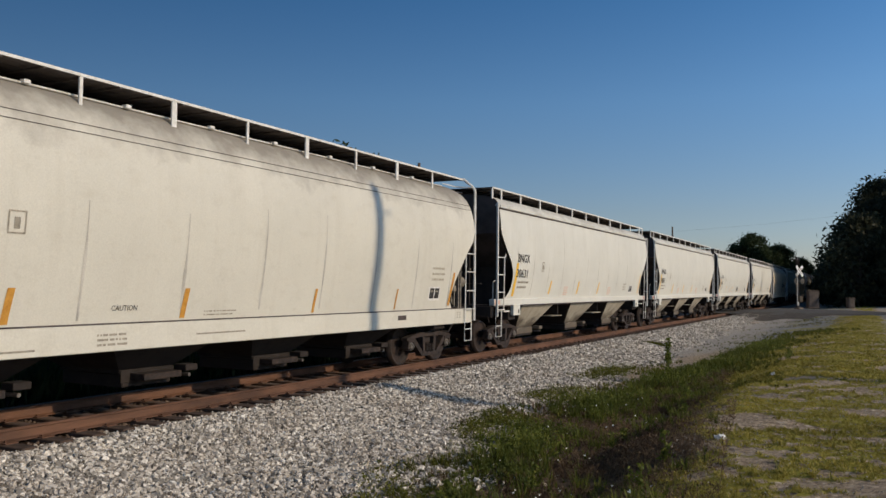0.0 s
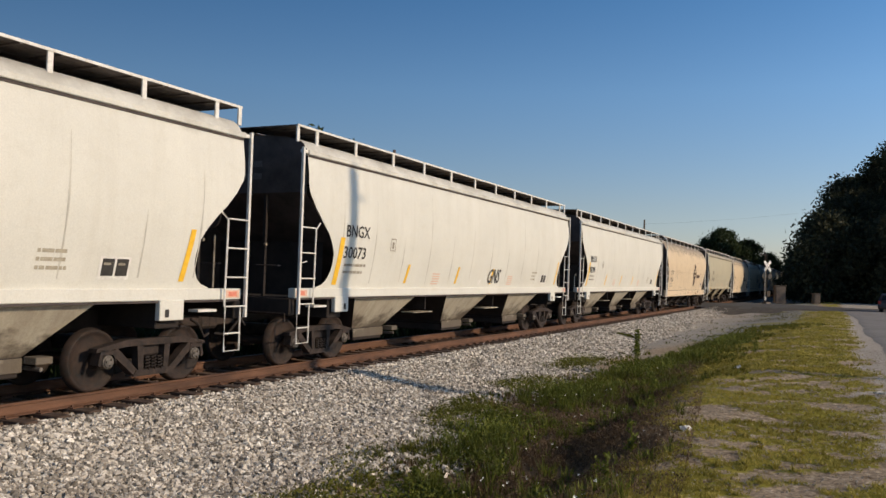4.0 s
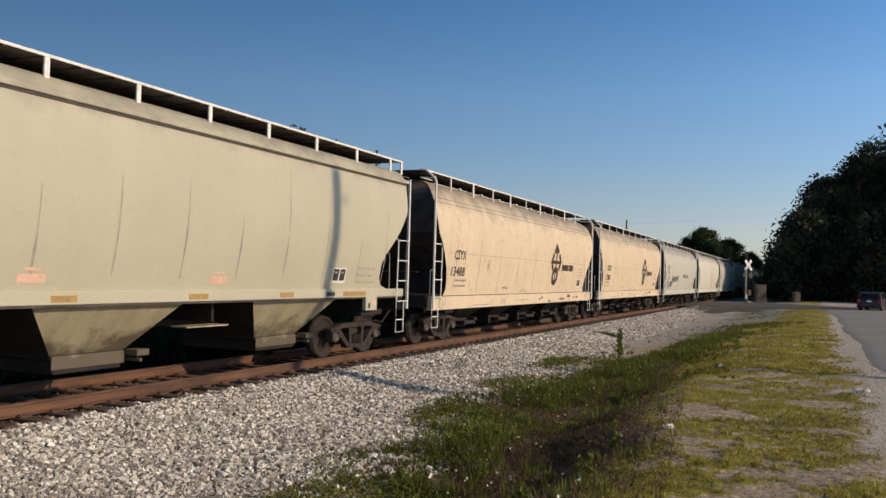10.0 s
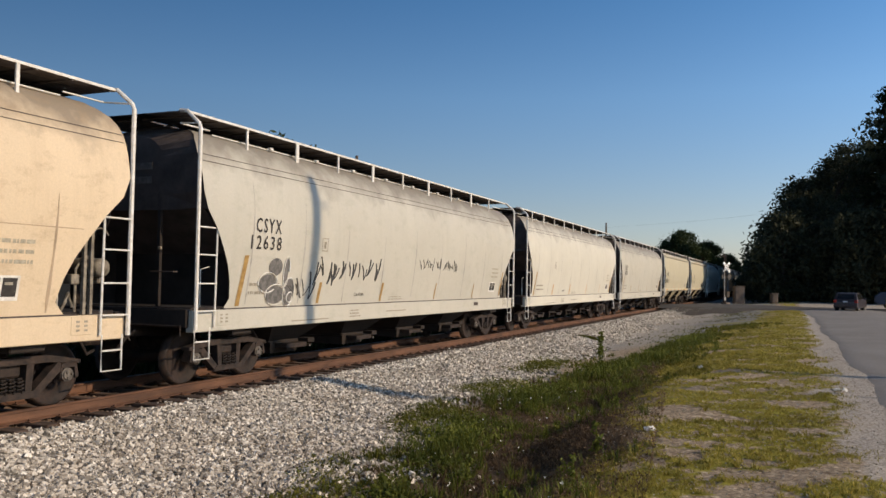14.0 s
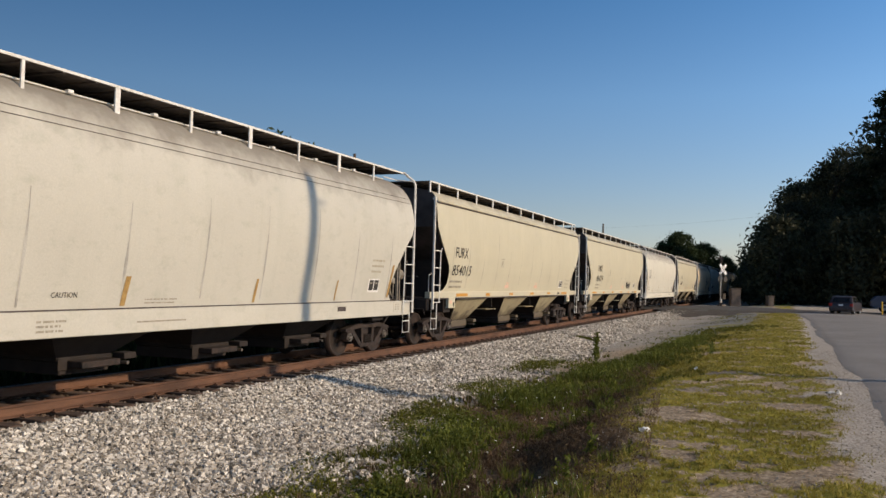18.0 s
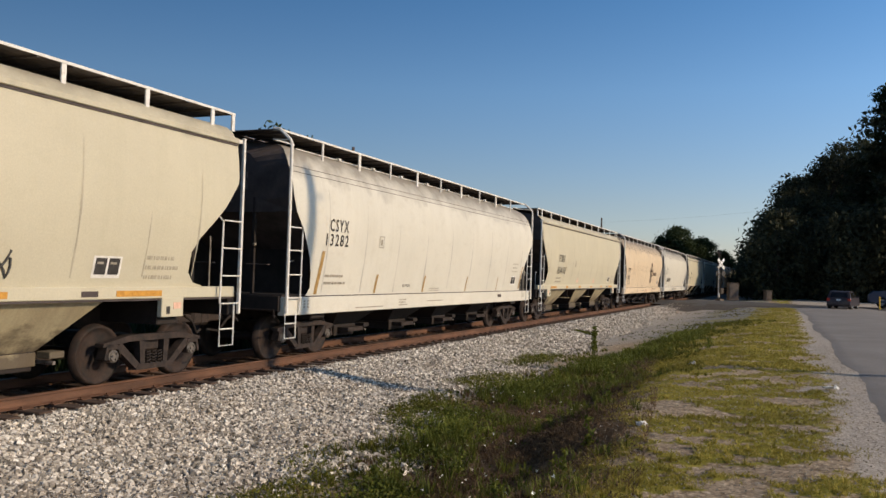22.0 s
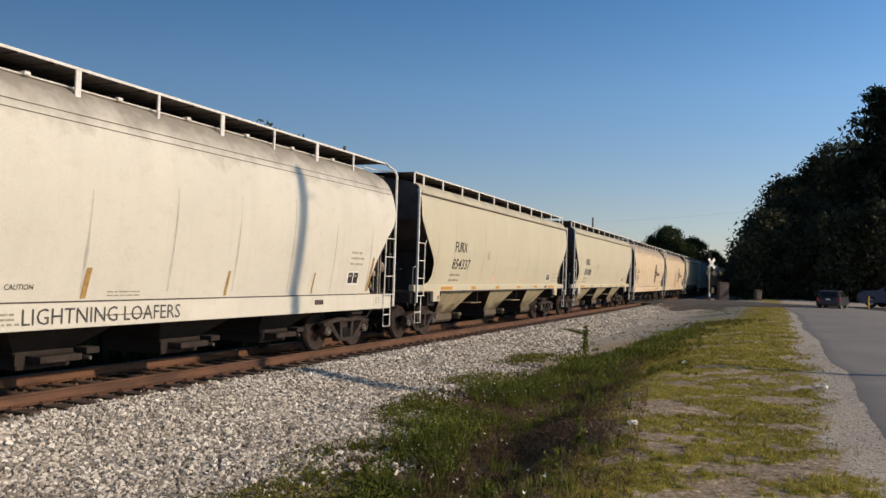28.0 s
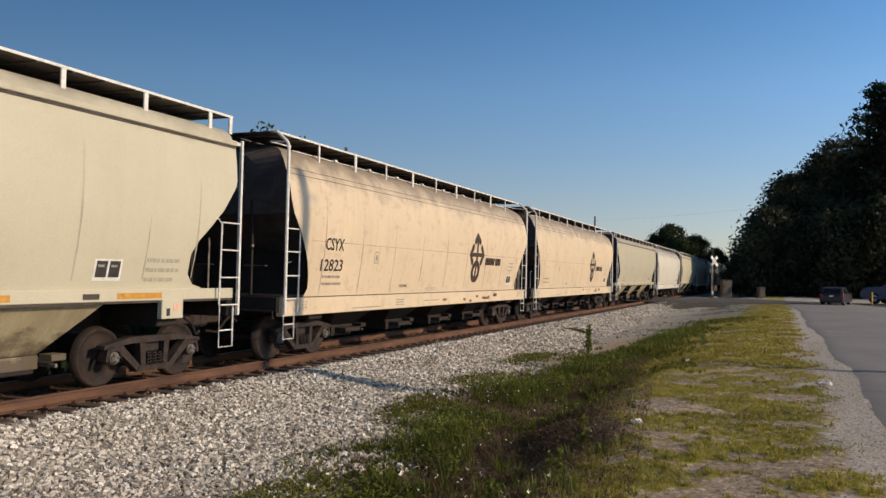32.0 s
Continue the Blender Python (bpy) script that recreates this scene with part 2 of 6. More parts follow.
# ---- mesh helpers ----
class Shape:
    """Collects points and faces, then becomes one mesh."""

    def __init__(self):
        self.v, self.f = [], []

    def add(self, pts, faces):
        k = len(self.v)
        self.v += [tuple(p) for p in pts]
        self.f += [tuple(i + k for i in fc) for fc in faces]
        return self

    def box(self, x0, x1, y0, y1, z0, z1, c=0.0):
        if c <= 0:
            p = [(x, y, z) for x in (x0, x1) for y in (y0, y1) for z in (z0, z1)]
            return self.add(p, [(0, 1, 3, 2), (4, 6, 7, 5), (0, 4, 5, 1), (2, 3, 7, 6), (0, 2, 6, 4), (1, 5, 7, 3)])
        bm = bmesh.new()
        bmesh.ops.create_cube(bm, size=1)
        for q in bm.verts:
            q.co = ((x0 + x1) / 2 + q.co.x * (x1 - x0), (y0 + y1) / 2 + q.co.y * (y1 - y0), (z0 + z1) / 2 + q.co.z * (z1 - z0))
        bmesh.ops.bevel(bm, geom=bm.edges[:], offset=c, segments=1, affect="EDGES", profile=0.5)
        bm.verts.index_update()
        self.add([q.co[:] for q in bm.verts], [[q.index for q in fc.verts] for fc in bm.faces])
        bm.free()
        return self

    def tube(self, pts, r, n=6, r1=None):
        pts = [Vector(p) for p in pts]
        rows = []
        for k, p in enumerate(pts):
            a = pts[max(k - 1, 0)]
            b = pts[min(k + 1, len(pts) - 1)]
            d = (b - a).normalized()
            e = d.orthogonal() if abs(d.z) > 0.9 else d.cross(Vector((0, 0, 1)))
            e.normalize()
            g = d.cross(e)
            rr = r if r1 is None else r + (r1 - r) * k / (len(pts) - 1)
            rows.append([p + rr * (math.cos(t) * e + math.sin(t) * g) for t in (2 * math.pi * i / n for i in range(n))])
        k = len(self.v)
        for row in rows:
            self.v += [tuple(q) for q in row]
        for a in range(len(rows) - 1):
            for i in range(n):
                j = (i + 1) % n
                self.f.append((k + a * n + i, k + a * n + j, k + (a + 1) * n + j, k + (a + 1) * n + i))
        self.f.append(tuple(k + i for i in reversed(range(n))))
        self.f.append(tuple(k + (len(rows) - 1) * n + i for i in range(n)))
        return self

    def lathe(self, profile, axis_pt=(0, 0, 0), n=24):
        """profile: (x, radius) pairs, turned about the x axis through axis_pt."""
        ax = axis_pt
        rows = [[(ax[0] + x, ax[1] + r * math.cos(t), ax[2] + r * math.sin(t)) for t in (2 * math.pi * i / n for i in range(n))] for x, r in profile]
        k = len(self.v)
        for row in rows:
            self.v += row
        for a in range(len(rows) - 1):
            for i in range(n):
                j = (i + 1) % n
                self.f.append((k + a * n + i, k + a * n + j, k + (a + 1) * n + j, k + (a + 1) * n + i))
        self.f.append(tuple(k + i for i in reversed(range(n))))
        self.f.append(tuple(k + (len(rows) - 1) * n + i for i in range(n)))
        return self

    def prism(self, outline, x0, x1):
        """outline: (y, z) points, pushed from x0 to x1."""
        n = len(outline)
        return self.add([(x0, y, z) for y, z in outline] + [(x1, y, z) for y, z in outline],
                        [tuple(range(n)), tuple(reversed(range(n, 2 * n)))] + [(i, i + n, (i + 1) % n + n, (i + 1) % n) for i in range(n)])

    def grid(self, rows):
        n = len(rows[0])
        k = len(self.v)
        for row in rows:
            self.v += [tuple(p) for p in row]
        for a in range(len(rows) - 1):
            for i in range(n - 1):
                self.f.append((k + a * n + i, k + a * n + i + 1, k + (a + 1) * n + i + 1, k + (a + 1) * n + i))
        return self

    def mesh(self, name, material, smooth=False):
        me = bpy.data.meshes.new(name)
        me.from_pydata(self.v, [], self.f)
        bm = bmesh.new()
        bm.from_mesh(me)
        bmesh.ops.recalc_face_normals(bm, faces=bm.faces[:])
        bm.to_mesh(me)
        bm.free()
        me.materials.append(material)
        if smooth:
            for poly in me.polygons:
                poly.use_smooth = True
        return me


def part(name, shape, material, parent, label="", smooth=False):
    me = shape if isinstance(shape, bpy.types.Mesh) else shape.mesh(name, material, smooth)
    ob = new(name, me)
    ob.parent = parent
    if label:
        tagged(ob, label)
    return ob


def thing(name, label, category, group="", kind="", m=None):
    ob = new(name)
    ob.empty_display_size = 0.2
    tagged(ob, label, category, group, kind)
    if m is not None:
        ob.matrix_world = m
    return ob


# ---- lettering, flat outlines of the built-in font ----
LETTERS = {}


def letter_mesh(text, bold=0.0, shear=0.0, space=1.0):
    """Points (a, b) in 0..1 by 0..1, and faces."""
    key = (text, bold, shear, space)
    if key not in LETTERS:
        cu = bpy.data.curves.new("lettering", "FONT")
        cu.body, cu.offset, cu.shear, cu.resolution_u, cu.space_character = text, bold, shear, 2, space
        ob = bpy.data.objects.new("lettering", cu)
        me = ob.to_mesh()
        co = np.array([q.co[:2] for q in me.vertices])
        lo, hi = co.min(0), co.max(0)
        LETTERS[key] = ((co - lo) / (hi - lo), [tuple(p.vertices) for p in me.polygons])
        ob.to_mesh_clear()
        bpy.data.objects.remove(ob)
        bpy.data.curves.remove(cu)
    return LETTERS[key]


def lettering(text, prof, u, z, w, h, bold=0.0, shear=0.0, lift=0.010, space=1.0):
    co, faces = letter_mesh(text, bold, shear, space)
    s = Shape()
    s.add([(prof(z + b * h) + lift, u + a * w, z + b * h) for a, b in co], faces)
    return s


def curved_bar(s, prof, u0, u1, z0, z1, lift=0.006, n=4, lean=0.0):
    """A strip painted or stuck on the bulged side."""
    zs = [z0 + (z1 - z0) * k / n for k in range(n + 1)]
    return s.grid([[(prof(z) + lift, u0 + lean * k / n, z), (prof(z) + lift, u1 + lean * k / n, z)] for k, z in enumerate(zs)])


# ---- ground: ballast shoulder, ditch, grassy verge, road; one sheet to the horizon ----
GX = (-60, -8, -5, -3.4, -1.9, -1.45, 1.36, 1.62, 1.9, 2.7, 3.4, 4.0, 4.6, 5.4, 6.2, 7.0, 7.6, 8.1, 8.55, 8.8, 9.3, 10.0, 11.8, 13.0, 18.5, 22, 60)
GZ = (-0.3, -0.3, -0.4, -0.38, -0.19, -0.235, -0.235, -0.17, -0.185, -0.28, -0.37, -0.395, -0.385, -0.40, -0.43, -0.43, -0.38, -0.16, 0.03, 0.085, 0.10, 0.11, 0.12, 0.125, 0.125, 0.1, 0.1)


def smooth(a, b, v):
    t = np.clip((np.asarray(v, float) - a) / (b - a), 0, 1)
    return t * t * (3 - 2 * t)


def patchy(x, y, s, seed):
    """Uneven cover, about 0 to 1, in patches of about 3 / s metres."""
    r = np.random.RandomState(int(seed * 10))
    v = np.zeros_like(np.asarray(x, float) + np.asarray(y, float))
    for k in range(14):
        a, f = r.uniform(0, np.pi), s * 2 ** r.uniform(-0.8, 1.8)
        v = v + np.sin(f * (np.cos(a) * x + np.sin(a) * y) + r.uniform(0, 6.28)) / (f / s) ** 0.5
    return 0.5 + 0.11 * v


# where the cover changes across the verge, along the track
def ballast_edge(y):
    return np.interp(y, (-14, 3, 9, 12, 16, 20, 24, 30, 45, 68), (6.0, 6.0, 5.9, 5.4, 4.9, 5.0, 4.8, 4.3, 3.7, 3.3))


def belt_left(y):
    return np.interp(y, (-14, 3.5, 7, 9, 12, 15, 18, 20, 22, 28, 40), (6.6, 6.6, 6.5, 6.1, 5.3, 5.1, 5.4, 5.7, 6.2, 6.8, 7.0))


def belt_right(y):
    return np.interp(y, (-14, 3.5, 8, 12, 16, 20, 28, 40), (7.5, 7.4, 7.1, 6.55, 6.9, 7.4, 8.0, 8.2))


def turf_left(y):
    return np.interp(y, (-14, 4, 7, 10, 13, 19, 25, 34, 42, 66), (9.0, 9.05, 8.95, 8.6, 8.3, 7.5, 7.3, 7.9, 9.2, 9.7))


def turf(x, y):
    """0 on bare grit, 1 on turf: low tufted patches on the verge."""
    big, fine, crumb = patchy(x, y, 1.5, 2.0), patchy(x, y, 5.0, 4.0), patchy(x, y, 15.0, 8.0)
    v = 0.22 * big + 0.38 * fine + 0.40 * crumb + 0.030 + 0.02 * smooth(10, 7, y)
    v = v - 0.06 * smooth(0.9, 0.0, np.abs(x - 9.25)) * smooth(15, 11, y)
    ragged = 0.8 * (fine - 0.5) + 1.1 * (big - 0.5) + 0.5 * (crumb - 0.5)
    inside = smooth(-0.25, 0.35, x - turf_left(y) + ragged) * smooth(0.40, -0.20, x - 11.12 - 0.004 * y + ragged)
    return smooth(0.43, 0.57, v) * inside


def ground_z(x, y):
    x, y = np.asarray(x, float), np.asarray(y, float)
    lip = 0.30 * np.sin(0.55 * y + 0.6) + 0.18 * np.sin(1.3 * y) + 0.07 * np.sin(3.7 * y + x)
    z = np.interp(x + lip * smooth(6.2, 7.4, x) * (1 - smooth(9.2, 10.2, x)), GX, GZ)
    # further along, the bank flattens into an even slope
    g = smooth(13, 26, y) * smooth(4.4, 5.0, x) * (1 - smooth(9.3, 10.0, x))
    z = z * (1 - g) + np.interp(x, (4.4, 9.5), (-0.39, 0.10)) * g
    f = smooth(60, 70, y) * (1 - smooth(86, 98, y)) * smooth(1.3, 2.2, np.abs(x))
    z = z * (1 - f) + 0.0 * f
    u = 0.018 * np.sin(1.7 * x + 0.9 * y) * np.sin(1.1 * y - 0.7 * x) + 0.012 * np.sin(3.1 * x - 2.3 * y)
    mound = 0.022 * turf(x, y) * (0.4 + 1.2 * patchy(x, y, 9.0, 6.0)) + 0.010 * (patchy(x, y, 11.0, 7.0) - 0.5)
    return z + (u + mound * smooth(50, 40, y) * smooth(6.5, 7.5, x)) * smooth(2.2, 4.5, np.abs(x)) * (1 - smooth(11.0, 11.7, x))


def terrain_mat():
    m, n, l, p = node_mat("ground_cover")
    tc = n.new("ShaderNodeTexCoord")
    sp = n.new("ShaderNodeSeparateXYZ")
    l.new(tc.outputs["Object"], sp.inputs[0])
    wob = noise_tex(n, l, 0.55, 5, 0.65)
    wob2 = noise_tex(n, l, 2.6, 4, 0.6)
    def mask(name):
        at = n.new("ShaderNodeAttribute")
        at.attribute_name = name
        return at.outputs["Fac"]
    xx = mathn(n, l, "ADD", sp.outputs["X"], mathn(n, l, "ADD", mathn(n, l, "MULTIPLY", mathn(n, l, "SUBTRACT", wob, 0.5), 2.6), mathn(n, l, "MULTIPLY", mathn(n, l, "SUBTRACT", wob2, 0.5), 1.2)))
    # crushed stone, darkened so that gaps between the loose stones look shaded
    vo = n.new("ShaderNodeTexVoronoi")
    vo.inputs["Scale"].default_value = 21
    l.new(tc.outputs["Object"], vo.inputs["Vector"])
    stone = ramp(n, l, vo.outputs["Color"], [(0.0, (0.07, 0.065, 0.058)), (0.5, (0.20, 0.19, 0.172)), (1.0, (0.42, 0.40, 0.37))])
    # soil, thin grass, weeds
    soil = ramp(n, l, noise_tex(n, l, 9, 6, 0.7), [(0.3, (0.19, 0.14, 0.095)), (0.55, (0.41, 0.33, 0.235)), (0.75, (0.60, 0.52, 0.415))])
    grass = ramp(n, l, noise_tex(n, l, 5, 6, 0.7), [(0.3, (0.14, 0.14, 0.024)), (0.55, (0.31, 0.28, 0.045)), (0.75, (0.47, 0.40, 0.11))])
    tuft = ramp(n, l, noise_tex(n, l, 4.5, 6, 0.75), [(0.44, (0, 0, 0)), (0.56, (1, 1, 1))])
    ragged = mathn(n, l, "MULTIPLY", mathn(n, l, "SUBTRACT", noise_tex(n, l, 14, 5, 0.75), 0.5), 1.6)
    patch = ramp(n, l, mathn(n, l, "ADD", mask("turf"), ragged), [(0.35, (0, 0, 0)), (0.65, (1, 1, 1))])
    # pebbles in the bare ground
    pv = n.new("ShaderNodeTexVoronoi")
    pv.inputs["Scale"].default_value = 34
    l.new(tc.outputs["Object"], pv.inputs["Vector"])
    pebble = ramp(n, l, pv.outputs["Color"], [(0.0, (0.45, 0.42, 0.40)), (0.6, (1.0, 1.0, 1.0)), (1.0, (1.75, 1.75, 1.75))])
    soil = mix(n, l, 0.75, soil, mix(n, l, 1.0, soil, pebble, "MULTIPLY"))
    dark_soil = ramp(n, l, noise_tex(n, l, 7, 6, 0.7), [(0.35, (0.060, 0.042, 0.026)), (0.7, (0.20, 0.145, 0.09))])
    verge = mix(n, l, ramp(n, l, mathn(n, l, "ADD", mask("litter"), ragged), [(0.35, (0, 0, 0)), (0.65, (1, 1, 1))]), mix(n, l, patch, soil, grass), dark_soil)
    grit = ramp(n, l, noise_tex(n, l, 30, 4, 0.7), [(0.3, (0.31, 0.275, 0.235)), (0.7, (0.58, 0.53, 0.46))])
    c = mix(n, l, ramp(n, l, mathn(n, l, "ADD", mask("cover"), ragged), [(0.3, (0, 0, 0)), (0.7, (1, 1, 1))]), stone, verge)
    c = mix(n, l, ramp(n, l, mathn(n, l, "ADD", mask("apron"), ragged), [(0.35, (0, 0, 0)), (0.65, (1, 1, 1))]), c, mix(n, l, 0.5, grit, mix(n, l, 1.0, grit, pebble, "MULTIPLY")))
    # dusty gravel further along, between ballast and grass
    yy = mathn(n, l, "ADD", mathn(n, l, "MULTIPLY", sp.outputs["Y"], 0.02), mathn(n, l, "ADD", mathn(n, l, "MULTIPLY", mathn(n, l, "SUBTRACT", wob, 0.5), 0.5), mathn(n, l, "MULTIPLY", mathn(n, l, "SUBTRACT", 9.4, sp.outputs["X"]), 0.05)))
    dusty = ramp(n, l, yy, [(0.66, (0, 0, 0)), (0.80, (1, 1, 1))])
    zone = mathn(n, l, "MULTIPLY", dusty, mathn(n, l, "MULTIPLY", mathn(n, l, "LESS_THAN", xx, 9.3), mathn(n, l, "GREATER_THAN", xx, 3.7)))
    pale = ramp(n, l, noise_tex(n, l, 12, 6, 0.75), [(0.3, (0.22, 0.20, 0.175)), (0.7, (0.52, 0.485, 0.43))])
    sparse = ramp(n, l, noise_tex(n, l, 0.7, 5, 0.7, (1, 0.6, 1)), [(0.50, (0, 0, 0)), (0.60, (1, 1, 1))])
    rough = mix(n, l, sparse, mix(n, l, tuft, stone, (0.25, 0.26, 0.275)), mix(n, l, 0.65, stone, grass))
    c = mix(n, l, zone, c, mix(n, l, ramp(n, l, mathn(n, l, "MULTIPLY_ADD", xx, 0.1, 0.0), [(0.56, (0, 0, 0)), (0.68, (1, 1, 1))]), pale, rough))
    # beyond the crossing: plain woodland floor and lawn
    far = ramp(n, l, mathn(n, l, "MULTIPLY_ADD", sp.outputs["X"], 0.02, 0.0), [(0.40, (0, 0, 0)), (0.44, (1, 1, 1))])
    c = mix(n, l, far, c, mix(n, l, 0.4, soil, grass))
    # left of the track: near-black that stands in for the train's shade
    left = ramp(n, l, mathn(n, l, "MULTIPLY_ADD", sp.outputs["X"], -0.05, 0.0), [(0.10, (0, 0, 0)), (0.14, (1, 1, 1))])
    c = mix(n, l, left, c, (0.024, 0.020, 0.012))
    inner = mathn(n, l, "LESS_THAN", mathn(n, l, "ABSOLUTE", mathn(n, l, "ADD", sp.outputs["X"], mathn(n, l, "MULTIPLY", ragged, 0.12))), 1.17)
    c = mix(n, l, inner, c, ramp(n, l, noise_tex(n, l, 14, 4, 0.7), [(0.3, (0.030, 0.018, 0.012)), (0.7, (0.12, 0.075, 0.05))]))
    l.new(c, p.inputs["Base Color"])
    p.inputs["Roughness"].default_value = 0.95
    p.inputs["Specular IOR Level"].default_value = 0.15
    bump(n, l, p, noise_tex(n, l, 19, 7, 0.78), 0.03, 0.6)
    return m


xs = np.concatenate([[-1500, -600, -250, -120, -60, -30, -16, -10, -7], np.arange(-5.5, 4.0, 0.25), np.arange(4.0, 12.3, 0.1), [12.6, 13, 15, 18.5, 22, 30, 45, 80, 150, 300, 700, 1500]])
ys = np.concatenate([[-60, -30, -12, -5], np.arange(-1, 4, 0.4), np.arange(4, 24, 0.12), np.arange(24, 48, 0.3), np.arange(48, 100, 1.5), [104, 112, 125, 150, 200, 300, 500, 900, 1500]])
XX, YY = np.meshgrid(xs, ys)
ZZ = ground_z(XX, YY)
nx, ny = len(xs), len(ys)
corner = (np.arange(ny - 1)[:, None] * nx + np.arange(nx - 1)[None]).ravel()
me = bpy.data.meshes.new("ground")
me.from_pydata(np.stack([XX, YY, ZZ], -1).reshape(-1, 3).tolist(), [], np.stack([corner, corner + 1, corner + nx + 1, corner + nx], 1).tolist())
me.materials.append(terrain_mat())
wave = 0.6 * (patchy(XX, YY, 2.2, 3.0) - 0.5)
TURF = turf(XX, YY) * smooth(12.5, 12.0, XX)
COVERS = {
    "turf": TURF,
    "cover": smooth(-0.35, 0.35, XX - ballast_edge(YY) + wave),
    "litter": smooth(-0.3, 0.3, XX - belt_left(YY) - 0.2 + wave) * smooth(0.35, -0.25, XX - turf_left(YY) + wave) * smooth(30, 20, YY),
    "apron": smooth(-0.2, 0.2, XX - 11.05 - 0.004 * YY + wave) * (1 - TURF),
}
for cover_name, cover in COVERS.items():
    me.attributes.new(cover_name, "FLOAT", "POINT").data.foreach_set("value", np.ascontiguousarray(cover, dtype=np.float32).ravel())
for poly in me.polygons:
    poly.use_smooth = True
tagged(new("ground", me), "ballast shoulder, ditch and patchy grass verge", "ground", kind="structure")


def asphalt(name, lo, hi):
    m, n, l, p = node_mat(name)
    c = ramp(n, l, noise_tex(n, l, 0.5, 5, 0.6), [(0.3, lo), (0.7, hi)])
    g = noise_tex(n, l, 70, 4, 0.7)
    c = mix(n, l, 0.6, c, mix(n, l, 1.0, c, ramp(n, l, g, [(0.3, (0.5, 0.5, 0.5)), (0.7, (1.5, 1.5, 1.5))]), "MULTIPLY"))
    l.new(c, p.inputs["Base Color"])
    p.inputs["Roughness"].default_value = 0.9
    bump(n, l, p, g, 0.006, 0.6)
    return m


ASPHALT = asphalt("worn_asphalt", (0.20, 0.187, 0.172), (0.265, 0.248, 0.23))
SHADE_ASPHALT = asphalt("shaded_asphalt", (0.05, 0.046, 0.042), (0.085, 0.078, 0.07))
rd = Shape()
rng = random.Random(21)
rows = []
walk_e = 0.0
for k in range(420):
    y = -30 + k * 0.25
    walk_e = 0.9 * walk_e + rng.uniform(-0.035, 0.035)
    e = 11.72 + 0.05 * math.sin(y * 0.5) + walk_e + rng.uniform(-0.015, 0.015) - 0.5 * float(smooth(48, 66, y))
    zz = 0.145 - 0.11 * float(smooth(60, 70, y))
    rows.append([(e, y, float(ground_z(e, y)) - 0.02), (e + 0.12, y, zz - 0.012), (e + 0.5, y, zz), (14.6, y, zz + 0.03), (18.2, y, zz), (18.4, y, zz - 0.06)])
rd.grid(rows)
tagged(new("road", rd.mesh("road", ASPHALT, True)), "worn grey asphalt road with a crumbling edge", "road", kind="structure")
# the road that crosses the track, tree shade put into its asphalt colour
cr = Shape()
rows = []
for x in (-60, -20, -6, -1.3, 1.3, 4, 7, 10.5, 12, 15, 18, 40):
    bend = 5.0 * float(smooth(8, 18, x))
    zz = 0.012 if abs(x) < 3 else 0.02 + 0.10 * float(smooth(11.5, 9.0, x)) * float(smooth(2.5, 4.5, abs(x)))
    rows.append([(x, 66.8 - bend, -0.03), (x, 71.3 - bend, zz + 0.015), (x, 75, zz + 0.03), (x, 80.5, zz + 0.015), (x, 81, zz - 0.05)])
cr.grid(rows)
tagged(new("road", cr.mesh("crossing_road", SHADE_ASPHALT, True)), "asphalt road over the level crossing", "road", kind="structure")

# shoulder added before the crossing; its dark colour carries the shaded band
EARTH = simple("crossing_shade_earth", (0.030, 0.024, 0.018), (0.085, 0.068, 0.05), 3.0, 0.95, bump_d=0.02, fine=20.0)
eb = Shape()
rows = []
for k in range(20):
    x = 1.5 + 0.46 * k
    lift = 0.02 + 0.03 * math.sin(1.7 * k) ** 2
    y0 = 62.2 + 0.9 * math.sin(0.9 * k) + 0.25 * k * (k > 12)
    rows.append([(x, y0 + (69.4 - y0) * q, float(ground_z(x, y0 + (69.4 - y0) * q)) + lift * (1 if q else -0.5) + 0.04 * q) for q in (0, 0.15, 0.4, 0.7, 1.0)])
eb.grid(rows)
tagged(new("embankment", eb.mesh("embankment", EARTH, True)), "added shoulder before the level crossing, shade in its dark earth colour", "embankment", kind="structure")

# ---- track ----
track = thing("track", "rusty rails on dark ties in pale ballast", "railway track", kind="structure")


def rail_shape(x, d):
    prof = [(-0.07, -0.170), (0.07, -0.170), (0.07, -0.158), (0.012, -0.140), (0.010, -0.042), (0.035, -0.032), (0.036, -0.006), (0.030, 0.0), (-0.030, 0.0), (-0.036, -0.006), (-0.035, -0.032), (-0.010, -0.042), (-0.012, -0.140), (-0.07, -0.158)]
    s = Shape()
    n = len(prof)
    yl = (-40, 0, 20, 60, 150, 620)
    for y in yl:
        s.v += [(x + a, y, b) for a, b in prof]
    for k in range(len(yl) - 1):
        for i in range(n):
            j = (i + 1) % n
            s.f.append((k * n + i, k * n + j, (k + 1) * n + j, (k + 1) * n + i))
    return s


for d in (1, -1):
    part("rail", rail_shape(0.7525 * d, d), RAIL, track, "rust-brown steel rail")


# ---- freight cars: u runs along the car from the end that faces the camera ----
P_LEN, Q_LEN = 17.2, 16.75
AXLE = 0.889
BOGIE_AT = 1.52
WHEEL_R = 0.457


def p_side(z):
    return float(np.interp(z, (1.34, 1.5, 1.8, 2.2, 2.6, 3.0, 3.4, 3.7, 4.05), (1.385, 1.41, 1.475, 1.555, 1.605, 1.625, 1.61, 1.59, 1.545)))


